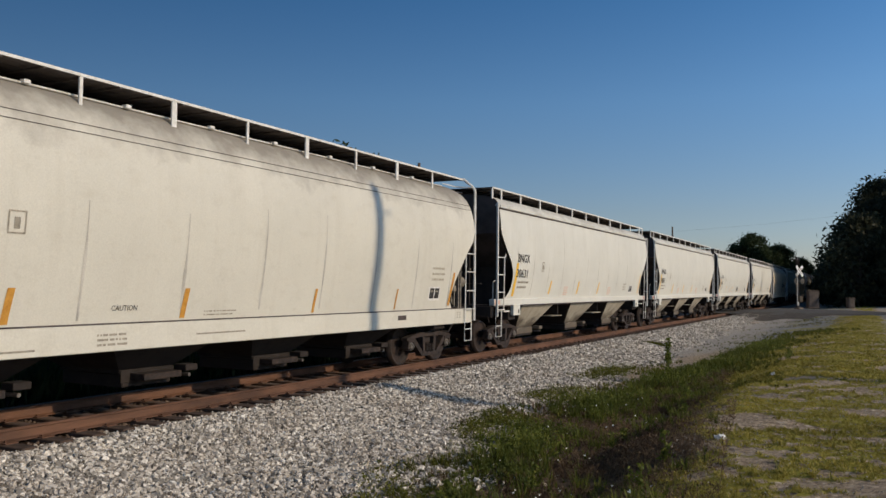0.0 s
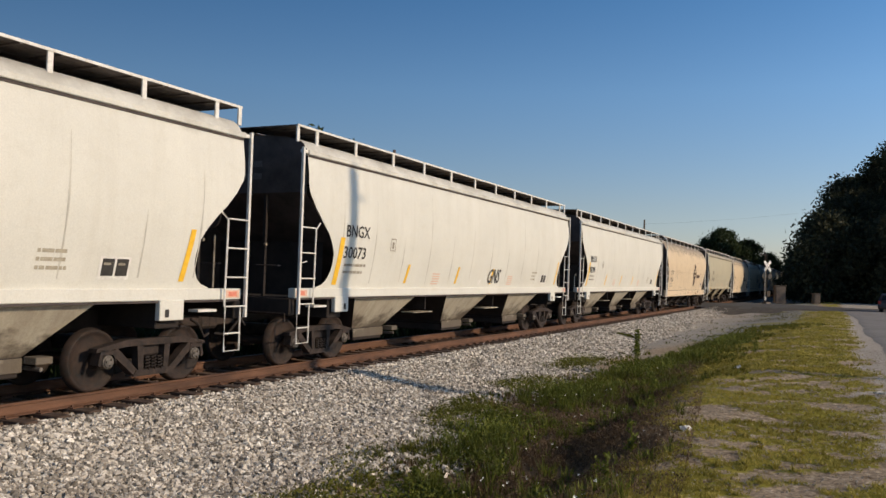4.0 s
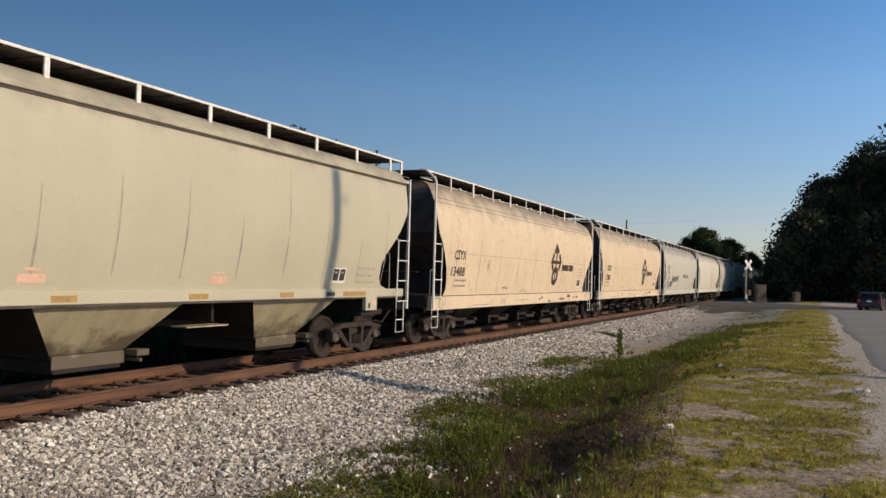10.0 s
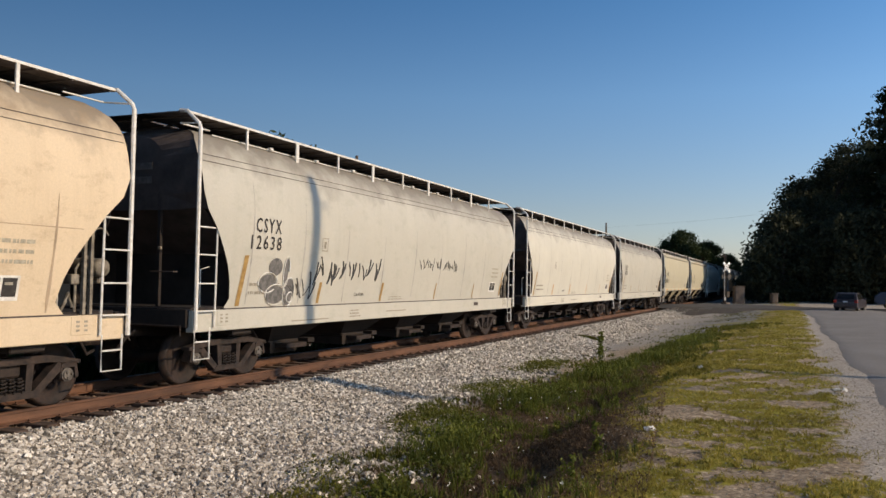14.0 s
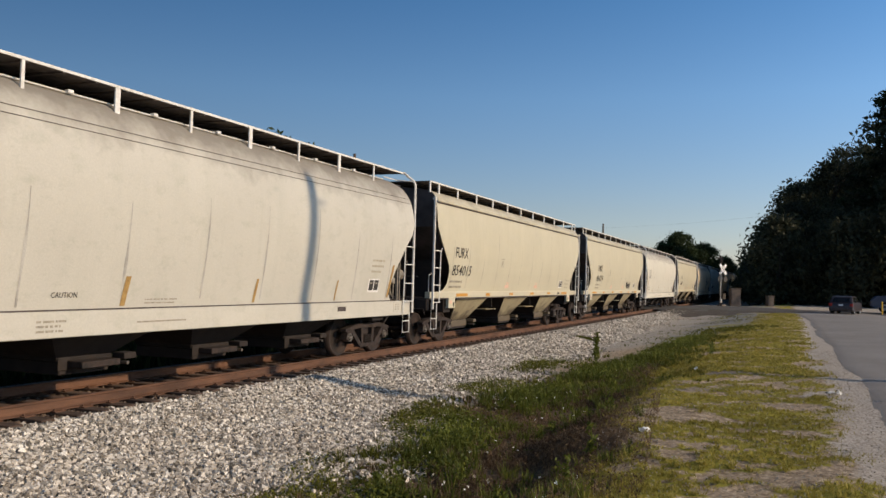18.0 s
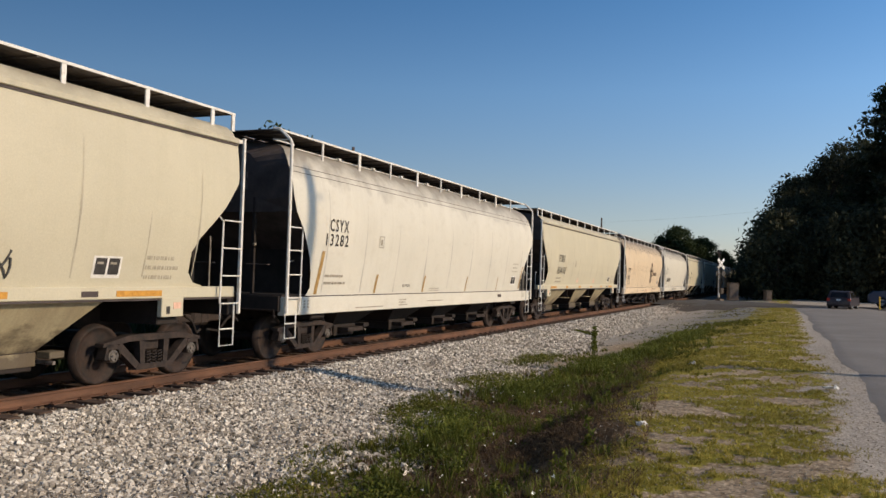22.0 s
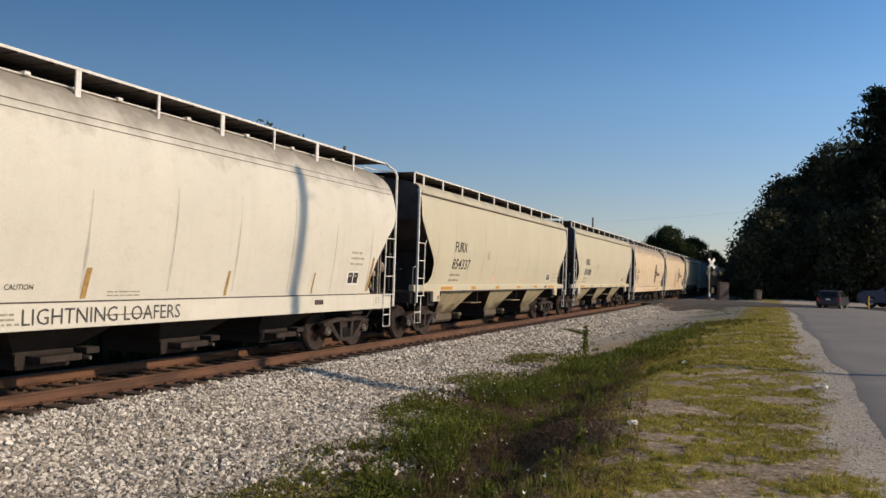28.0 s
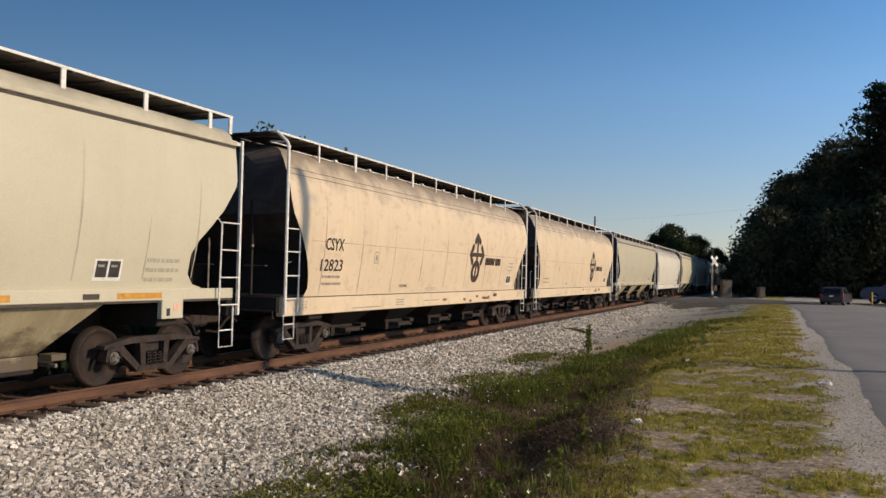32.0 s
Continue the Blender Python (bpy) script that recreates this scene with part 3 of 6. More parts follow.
def p_cut(z):
    return float(np.interp(z, (1.34, 1.55, 1.60, 1.77, 2.10, 2.30, 2.88, 3.35, 3.45, 4.2), (0.72, 0.85, 1.08, 1.24, 1.25, 1.13, 0.52, 0.16, 0.15, 0.15)))


def p_round_cut(z):
    return float(np.interp(z, (1.34, 1.55, 1.60, 1.68, 1.77, 1.9, 2.04, 2.2, 2.335, 2.5, 2.667, 2.886, 3.1, 3.33, 3.45, 4.2), (0.70, 0.76, 0.94, 1.05, 1.11, 1.165, 1.18, 1.16, 1.11, 0.99, 0.84, 0.585, 0.38, 0.21, 0.17, 0.17)))


Q_ARCH = [(1.30, 1.43), (1.5, 1.455), (1.8, 1.505), (2.1, 1.55), (2.4, 1.585), (2.7, 1.61), (3.0, 1.62), (3.3, 1.605), (3.6, 1.555), (3.8, 1.50), (3.95, 1.435),
          (4.08, 1.37), (4.2, 1.275), (4.3, 1.16), (4.39, 1.00), (4.46, 0.78), (4.51, 0.45), (4.52, 0.0)]


def q_side(z):
    return float(np.interp(z, [a for a, b in Q_ARCH], [b for a, b in Q_ARCH]))


def q_cut(z):
    return float(np.interp(z, (1.3, 1.4, 1.55, 2.13, 2.66, 3.08, 3.2, 4.0, 4.2, 4.38, 4.49), (0.84, 0.92, 1.03, 0.80, 0.47, 0.11, 0.08, 0.08, 0.18, 0.40, 0.65)))


SPREAD = [0, 0.012, 0.03, 0.06, 0.1, 0.16, 0.24, 0.33, 0.42, 0.5, 0.58, 0.67, 0.76, 0.84, 0.9, 0.94, 0.97, 0.988, 1]


def wheelset(parent, y, z):
    s = Shape()
    for d in (1, -1):
        prof = [(0.80, 0.11), (0.80, 0.14), (0.775, 0.16), (0.745, 0.34), (0.765, 0.395), (0.785, 0.415), (0.785, 0.452), (0.70, 0.462), (0.672, 0.482), (0.655, 0.476), (0.655, 0.41), (0.69, 0.39), (0.70, 0.17), (0.66, 0.14), (0.66, 0.10)]
        s.lathe([(d * a, b) for a, b in prof], n=28)
    s.lathe([(-0.95, 0.085), (0.95, 0.085)], n=12)
    ws = part("wheelset", s, WHEEL, parent, "rusty steel wheels on an axle", True)
    ws.matrix_parent_inverse = Matrix.Translation((0, y, z))
    for d in (1, -1):
        c = Shape().lathe([(d * 0.94, 0.10), (d * 1.09, 0.10), (d * 1.10, 0.085), (d * 1.115, 0.08)], n=16)
        for k in range(3):
            a = 2 * math.pi * k / 3
            c.lathe([(d * 1.11, 0.02), (d * 1.135, 0.02)], (0, 0.05 * math.cos(a), 0.05 * math.sin(a)), 6)
        part("bearing_cap", c, CAP, ws, "grey bearing cap with three bolts")
    return ws


def bogie(parent, u):
    bol = Shape()
    bol.box(-1.0, 1.0, u - 0.20, u + 0.20, 0.48, 0.72, 0.03)
    b = part("bogie", bol, BOGIE, parent, "rusty two-axle bogie")
    for d in (1, -1):
        s = Shape()
        x0, x1 = (0.93, 1.10) if d > 0 else (-1.10, -0.93)
        # top chord, bottom chord, columns, diagonals, axle boxes
        s.prism([(u - 1.12, 0.60), (u - 1.10, 0.66), (u - 0.55, 0.76), (u + 0.55, 0.76), (u + 1.10, 0.66), (u + 1.12, 0.60), (u + 0.55, 0.66), (u - 0.55, 0.66)], x0, x1)
        s.prism([(u - 0.42, 0.20), (u + 0.42, 0.20), (u + 0.36, 0.29), (u - 0.36, 0.29)], x0, x1)
        for e in (1, -1):
            s.prism([(u + e * 0.30, 0.27), (u + e * 0.40, 0.22), (u + e * 0.82, 0.56), (u + e * 0.74, 0.66)], x0 + 0.01, x1 - 0.01)
            s.prism([(u + e * 0.20, 0.25), (u + e * 0.30, 0.25), (u + e * 0.34, 0.70), (u + e * 0.22, 0.70)], x0 + 0.02, x1 - 0.02)
            s.prism([(u + e * 0.74, 0.40), (u + e * 0.78, 0.62), (u + e * 1.03, 0.64), (u + e * 1.08, 0.42), (u + e * 1.02, 0.40), (u + e * 1.0, 0.56), (u + e * 0.80, 0.56)], x0, x1)
        part("side_frame", s, BOGIE, b, "cast steel truss side frame")
        sp = Shape()
        for k in (-1, 0, 1):
            yy = u + 0.125 * k
            xx = 1.06 * d
            sp.tube([(xx + 0.05 * math.cos(a), yy + 0.05 * math.sin(a), 0.29 + 0.19 * a / 25.0) for a in [i * 1.05 for i in range(25)]], 0.013, 5)
        part("spring_nest", sp, UNDER, b)
    for e in (1, -1):
        wheelset(b, u + e * AXLE, WHEEL_R)
    bb = Shape()
    bb.box(-0.85, 0.85, u - 0.36, u - 0.30, 0.36, 0.42)
    bb.box(-0.85, 0.85, u + 0.30, u + 0.36, 0.36, 0.42)
    part("brake_beam", bb, UNDER, b)
    return b


def flip(u, end, length):
    return u if end == 0 else length - u


def ladder(parent, end, length, x, top, z_low, trim, rungs):
    U = lambda u: flip(u, end, length)
    st = Shape()
    st.tube([(x - 0.02, U(0.50), z_low), (x, U(0.50), top), (x - 0.02, U(0.66), top + 0.13)], 0.018, 6)
    lad = part("ladder", st, trim, parent, "white steel side ladder")
    for z in rungs:
        part("rung", Shape().tube([(x + 0.02, U(0.0), z), (x + 0.01, U(0.5), z)], 0.014, 6), trim, lad)
    lo = Shape()
    lo.tube([(x - 0.06, U(0.05), z_low), (x - 0.06, U(0.05), 0.5), (x - 0.06, U(0.43), 0.5), (x - 0.06, U(0.43), z_low)], 0.016, 6)
    lo.tube([(x - 0.06, U(0.05), 0.79), (x - 0.06, U(0.43), 0.79)], 0.014, 6)
    part("stirrup_step", lo, trim, parent)


def end_gear(parent, end, length, geared):
    """Coupler, end sill, platform, pipes and brake gear in the open end."""
    U = lambda u: flip(u, end, length)
    a, b = sorted((U(-0.06), U(0.10)))
    part("end_sill", Shape().box(-1.42, 1.42, a, b, 1.02, 1.34, 0.02), UNDER, parent)
    a, b = sorted((U(0.1), U(1.05)))
    part("end_platform", Shape().box(-1.38, 1.38, a, b, 1.30, 1.36, 0.01), UNDER, parent)
    c = Shape()
    a, b = sorted((U(-0.62), U(0.0)))
    c.box(-0.10, 0.10, a, b, 0.80, 0.95, 0.02)
    a, b = sorted((U(-0.80), U(-0.52)))
    c.box(-0.17, 0.15, a, b, 0.74, 1.02, 0.05)
    part("coupler", c, BOGIE, parent, "rusty knuckle coupler")
    part("air_hose", Shape().tube([(0.35, U(-0.05), 0.95), (0.35, U(-0.25), 0.85), (0.30, U(-0.45), 0.62), (0.2, U(-0.68), 0.66)], 0.025, 6), UNDER, parent)
    part("grab_iron", Shape().tube([(0.55, U(0.12), 1.95), (0.55, U(0.03), 1.95), (1.05, U(0.03), 1.95), (1.05, U(0.12), 1.95)], 0.012, 5), END_DARK, parent)
    part("uncoupling_lever", Shape().tube([(0.1, U(-0.3), 1.02), (0.35, U(-0.12), 1.06), (1.35, U(-0.12), 1.06), (1.42, U(-0.2), 0.9)], 0.014, 5), BOGIE, parent)
    part("end_stake", Shape().box(0.60, 0.66, *sorted((U(0.12), U(0.18))), 1.36, 3.3), UNDER, parent)
    # two added near-black sheets keep the open end in shade, not car parts
    part("inner_sheet", Shape().add([(-1.30, U(0.06), 1.30), (-1.30, U(0.06), 3.30), (-1.30, U(0.16), 3.30), (-1.30, U(2.9), 1.30)], [(0, 1, 2, 3)]), UNDER, parent, "added near-black sheet behind the open end")
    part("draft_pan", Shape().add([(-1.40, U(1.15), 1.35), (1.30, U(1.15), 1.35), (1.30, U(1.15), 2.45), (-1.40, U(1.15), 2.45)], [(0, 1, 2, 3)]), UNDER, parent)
    part("retainer_handle", Shape().lathe([(0, 0.03), (0.05, 0.03)], (0.66, U(0.1), 2.35), 8), PIPE, parent)
    if end == 1 and not geared:
        part("brake_pipe", Shape().tube([(1.40, U(0.62), 1.36), (1.40, U(0.62), 2.3), (1.3, U(0.5), 2.4)], 0.016, 6), PIPE, parent)
    elif end == 1:
        part("air_reservoir", Shape().lathe([(-0.5, 0.02), (-0.46, 0.12), (-0.42, 0.135), (0.20, 0.135), (0.24, 0.12), (0.28, 0.02)], (1.16, U(0.34), 1.98), 16), PIPE, parent, "pale air brake reservoir", True)
        part("reservoir_band", Shape().lathe([(0.02, 0.142), (0.07, 0.142)], (1.16, U(0.34), 1.98), 16), UNDER, parent)
        part("hose_loop", Shape().tube([(1.38, U(0.40) + 0.17 * math.cos(0.5 * k), 2.36 + 0.19 * math.sin(0.5 * k)) for k in range(1, 8)], 0.014, 5), PIPE, parent)
        for a, b in ((0.60, 2.5), (0.72, 2.38)):
            part("gear_post", Shape().box(1.43, 1.48, *sorted((U(a), U(a + 0.05))), 1.32, b), PIPE, parent, "pale upright in the open end")
        part("valve_bracket", Shape().box(1.28, 1.44, *sorted((U(0.80), U(0.94))), 1.74, 1.88, 0.01), PIPE, parent)
        part("control_valve", Shape().box(1.25, 1.42, *sorted((U(1.10), U(1.30))), 1.36, 1.60, 0.05), PIPE, parent)
        part("cut_out_cock", Shape().tube([(1.36, U(1.05), 1.36), (1.4, U(1.0), 1.5), (1.36, U(0.92), 1.62), (1.38, U(0.86), 1.42)], 0.022, 6), PIPE, parent)
        part("brake_pipe", Shape().tube([(1.40, U(0.84), 1.36), (1.40, U(0.84), 1.95), (1.36, U(0.7), 2.1), (1.3, U(0.45), 2.15)], 0.02, 6), PIPE, parent)
        part("brake_valve", Shape().box(1.02, 1.26, *sorted((U(0.16), U(0.30))), 1.75, 1.84, 0.02), PIPE, parent)
    else:
        part("brake_wheel", Shape().lathe([(-0.02, 0.27), (0.0, 0.29), (0.02, 0.27), (0.02, 0.24), (-0.02, 0.24)], (0, 0, 0), 18), BOGIE, parent).matrix_basis = pose(-0.6, -0.02, 2.9, 0, 0, 90)
        part("hand_rail", Shape().tube([(1.22, 0.5, 1.36), (1.22, 0.5, 2.0), (1.2, 0.75, 2.05)], 0.012, 5), WHITE_TRIM, parent)


def seam_strip(side, u, z0, z1, w=0.022, lift=0.004):
    s = Shape()
    rows = []
    for k in range(9):
        z = z0 + (z1 - z0) * k / 8
        h = w * (0.5 - 0.40 * abs(k / 8 - 0.35) / 0.65) * (1 + 0.35 * math.sin(7 * z + u))
        rows.append([(side(z) + lift, u - h, z), (side(z) + lift, u + h, z)])
    return s.grid(rows)


def running_boards(car, length, roof_z, supports, thick, x_out, z, start):
    """Two steel gratings on posts along the roof's edges, with covers over the hatches between them."""
    for d in (1, -1):
        a, b = sorted((d * 0.03, d * x_out))
        s = Shape()
        for k in range(6):
            w = (b - a) / 6
            s.box(a + k * w + 0.006, a + (k + 1) * w - 0.006, start, length - start, z, z + 0.017)
        for k in range(int((length - 2 * start) / 0.6)):
            s.box(a, b, start + 0.3 + 0.6 * k, start + 0.34 + 0.6 * k, z - 0.03, z)
        part("running_board", s, BOARD, car, "dark steel roof running board")
        a, b = sorted((d * x_out, d * (x_out + 0.02)))
        part("board_edge", Shape().box(a, b, start, length - start, z - 0.013, z + 0.027), WHITE_TRIM, car)
        if d > 0:
            for k, u in enumerate(supports):
                t = thick if isinstance(thick, float) else thick[k % 2]
                part("board_support", Shape().box(x_out - 0.02, x_out + 0.012, u - t / 2, u + t / 2, roof_z(x_out) - 0.02, z - 0.005, 0.004), WHITE_TRIM, car)
    for end in (0, 1):
        a, b = sorted((flip(start, end, length), flip(start + 0.55, end, length)))
        part("end_board", Shape().box(-0.42, 0.42, a, b, z, z + 0.017), BOARD, car)
    for k in range(4):
        a = 1.4 + k * (length - 2.8) / 4
        part("hatch_cover", Shape().box(-0.34, 0.34, a + 0.06, a + (length - 2.8) / 4 - 0.06, 4.50, z - 0.035, 0.02), BOARD, car)


def hopper_bay(car, c, half_top, half_bot, x_top, x_bot, z_top, z_bot, m):
    s = Shape()
    s.add([(x, y, z) for x, y, z in [(-x_top, c - half_top, z_top), (x_top, c - half_top, z_top), (x_top, c + half_top, z_top), (-x_top, c + half_top, z_top),
                                     (-x_bot, c - half_bot, z_bot), (x_bot, c - half_bot, z_bot), (x_bot, c + half_bot, z_bot), (-x_bot, c + half_bot, z_bot)]],
          [(1, 2, 6, 5), (3, 0, 4, 7), (4, 5, 6, 7)])
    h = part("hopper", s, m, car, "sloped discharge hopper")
    # end slopes get a near-black tone that stands in for their shade
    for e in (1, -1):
        part("hopper_slope", Shape().add([(-x_top, c + e * half_top, z_top), (x_top, c + e * half_top, z_top), (x_bot, c + e * half_bot, z_bot), (-x_bot, c + e * half_bot, z_bot)], [(0, 1, 2, 3)]), UNDER, h, "end slope, shade put into its near-black colour")
    # flange and gate near-black too, shade in the colour; only the side plate differs
    lip = Shape()
    lip.box(-x_bot - 0.03, x_bot + 0.03, c - half_bot - 0.03, c + half_bot + 0.03, z_bot - 0.03, z_bot + 0.03, 0.008)
    part("hopper_flange", lip, UNDER, h)
    g = Shape()
    g.box(-x_bot - 0.04, x_bot + 0.04, c - half_bot + 0.02, c + half_bot - 0.02, z_bot - 0.24, z_bot - 0.04, 0.015)
    part("outlet_gate", g, UNDER, h, "dark outlet gate")
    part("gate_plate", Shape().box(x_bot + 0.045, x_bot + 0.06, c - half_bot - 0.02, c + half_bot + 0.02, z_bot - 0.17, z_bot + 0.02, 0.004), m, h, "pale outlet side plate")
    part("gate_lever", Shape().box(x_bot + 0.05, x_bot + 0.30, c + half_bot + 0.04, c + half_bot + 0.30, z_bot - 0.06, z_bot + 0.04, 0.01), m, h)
    part("gate_shaft", Shape().lathe([(-x_bot - 0.3, 0.03), (x_bot + 0.3, 0.03)], (0, c + half_bot + 0.12, z_bot - 0.12), 8), CAP, h)


def bars(prof, u, z, w, rows, h, gap, seed, lift=0.006):
    """Unreadable stencil lines: short bars."""
    rng = random.Random(seed)
    s = Shape()
    for r in range(rows):
        x = u
        zz = z - r * (h + gap)
        while x < u + w * (0.75 + 0.25 * rng.random()):
            l = rng.choice((0.03, 0.05, 0.08, 0.13, 0.18))
            curved_bar(s, prof, x, min(x + l, u + w), zz, zz + h, lift, 1)
            x += l + rng.uniform(0.012, 0.03)
    return s


def p_car(paint_m, label, seam_m, hopper_m, newer=False):
    """Three-bay covered hopper with a straight eave."""
    car = thing("hopper_car", label, "freight car", "train of covered hopper cars")
    L = P_LEN
    zs = [1.34, 1.45, 1.55, 1.60, 1.64, 1.68, 1.72, 1.77, 1.83, 1.9, 2.0, 2.1, 2.2, 2.3, 2.4, 2.5, 2.6, 2.7, 2.88, 3.1, 3.33, 3.45, 3.7, 3.9, 4.05]
    cut = p_round_cut if newer else p_cut
    for d in (1, -1):
        rows = [[(d * p_side(z), cut(z) + (L - 2 * cut(z)) * t, z) for t in SPREAD] for z in zs]
        part("body_side", Shape().grid(rows), paint_m, car, "", True)
        a, b = sorted((d * 1.50, d * 1.595))
        part("top_chord", Shape().box(a, b, 0.16, L - 0.16, 4.055, 4.15, 0.012), paint_m, car)
        # dark strip drawn for the shadow under the top chord
        a, b = sorted((d * 1.54, d * 1.565))
        part("eave_gap", Shape().box(a, b, 0.18, L - 0.18, 4.015, 4.052), END_DARK, car)
        a, b = sorted((d * 1.33, d * 1.475))
        part("side_sill", Shape().box(a, b, 0.0, L, 1.35, 1.53, 0.01), paint_m, car)
        a, b = sorted((d * 1.36, d * 1.468))
        part("sill_flange", Shape().box(a, b, 0.05, L - 0.05, 1.318, 1.345), END_DARK, car)
    roof = [(1.53, 4.13), (1.44, 4.27), (1.32, 4.36), (1.0, 4.43), (0.5, 4.475), (0, 4.49), (-0.5, 4.475), (-1.0, 4.43), (-1.32, 4.36), (-1.44, 4.27), (-1.53, 4.13)]
    part("roof", Shape().grid([[(x, 0.18 + (L - 0.36) * t, z) for t in SPREAD] for x, z in roof]), paint_m, car, "", True)
    for end in (0, 1):
        U = lambda u, e=end: flip(u, e, L)
        s = Shape()
        s.add([(x, U(0.2), z) for x, z in roof] + [(-1.53, U(0.2), 3.35), (1.53, U(0.2), 3.35)], [tuple(range(13))])
        part("end_sheet", s, END_DARK, car, "dark end plate")
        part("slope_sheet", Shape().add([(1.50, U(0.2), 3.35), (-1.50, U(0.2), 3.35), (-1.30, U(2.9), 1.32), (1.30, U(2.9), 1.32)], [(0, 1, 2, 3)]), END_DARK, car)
        for r in range(2):
            part("end_stencil", Shape().box(-0.28, 0.46, *sorted((U(0.193), U(0.199))), 3.86 - 0.24 * r, 3.98 - 0.24 * r), END_MARK, car)
        post = Shape().box(1.54, 1.60, *sorted((U(-0.027), U(0.027))), 1.05, 4.18, 0.008)
        part("corner_post", post, WHITE_TRIM, car, "white corner post")
        part("corner_post", Shape().box(-1.60, -1.53, *sorted((U(-0.03), U(0.03))), 1.05, 4.18), WHITE_TRIM, car)
        part("post_brace", Shape().box(1.50, 1.56, *sorted((U(0.0), U(0.22))), 4.08, 4.14), WHITE_TRIM, car)
        ladder(car, end, L, 1.57, 2.66, 1.24, WHITE_TRIM, (2.68, 2.2, 1.72, 1.24))
        end_gear(car, end, L, False)
        bx = Shape()
        bx.box(1.40, 1.50, *sorted((U(1.36), U(1.86))), 1.05, 1.36, 0.01)
        box_ob = part("jacking_pad", bx, paint_m, car, "white jacking pad with a round hole")
        if newer:
            mark_bg = part("sill_mark", Shape().box(1.476, 1.480, *sorted((U(0.05), U(0.40))), 1.38, 1.50), PINK, car, "red mark on the sill end")
            part("mark_centre", Shape().box(1.481, 1.484, *sorted((U(0.12), U(0.32))), 1.40, 1.48), RED, mark_bg)
            part("step_plate", Shape().box(1.30, 1.50, *sorted((U(0.62), U(1.05))), 1.16, 1.20), WHITE_TRIM, car)
        else:
            part("stencil", Shape().box(1.503, 1.506, *sorted((U(1.42), U(1.60))), 1.18, 1.28), PINK, box_ob)
        part("pad_hole", Shape().box(1.503, 1.507, *sorted((U(1.68), U(1.76))), 1.10, 1.22), BLACK, box_ob)
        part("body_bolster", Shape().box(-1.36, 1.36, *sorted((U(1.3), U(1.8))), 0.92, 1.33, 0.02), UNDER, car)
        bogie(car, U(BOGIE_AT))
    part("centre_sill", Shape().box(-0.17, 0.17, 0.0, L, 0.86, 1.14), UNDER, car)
    for c in (3.72, 8.30, 12.88):
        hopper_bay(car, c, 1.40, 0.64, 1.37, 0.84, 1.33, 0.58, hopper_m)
    for c in (6.0, 10.6):
        part("partition_plate", Shape().box(-1.2, 1.2, c - 0.03, c + 0.03, 0.98, 1.33), UNDER, car)
        part("walkway_plate", Shape().box(0.85, 1.20, c - 0.62, c + 0.42, 0.90, 0.925), hopper_m, car)
    zroof = lambda x: float(np.interp(x, (0, 0.5, 1.0, 1.32, 1.44, 1.53), (4.49, 4.475, 4.43, 4.36, 4.27, 4.13)))
    running_boards(car, L, zroof, (0.08, 0.71, 2.16, 3.80, 5.38, 6.98, 8.58, 10.17, 11.78, 13.38, 14.98, 16.55, 17.12), 0.085, 1.37, 4.605, 0.04)
    rng = random.Random(3)
    for u in (1.42, 2.74, 4.08, 5.44, 6.78, 8.1, 9.48, 10.84, 12.2, 13.56, 14.92, 16.05):
        z0 = rng.uniform(1.56, 1.75)
        part("weld_seam", seam_strip(p_side, u, z0, rng.uniform(2.6, 3.95), 0.038), seam_m, car)
    return car


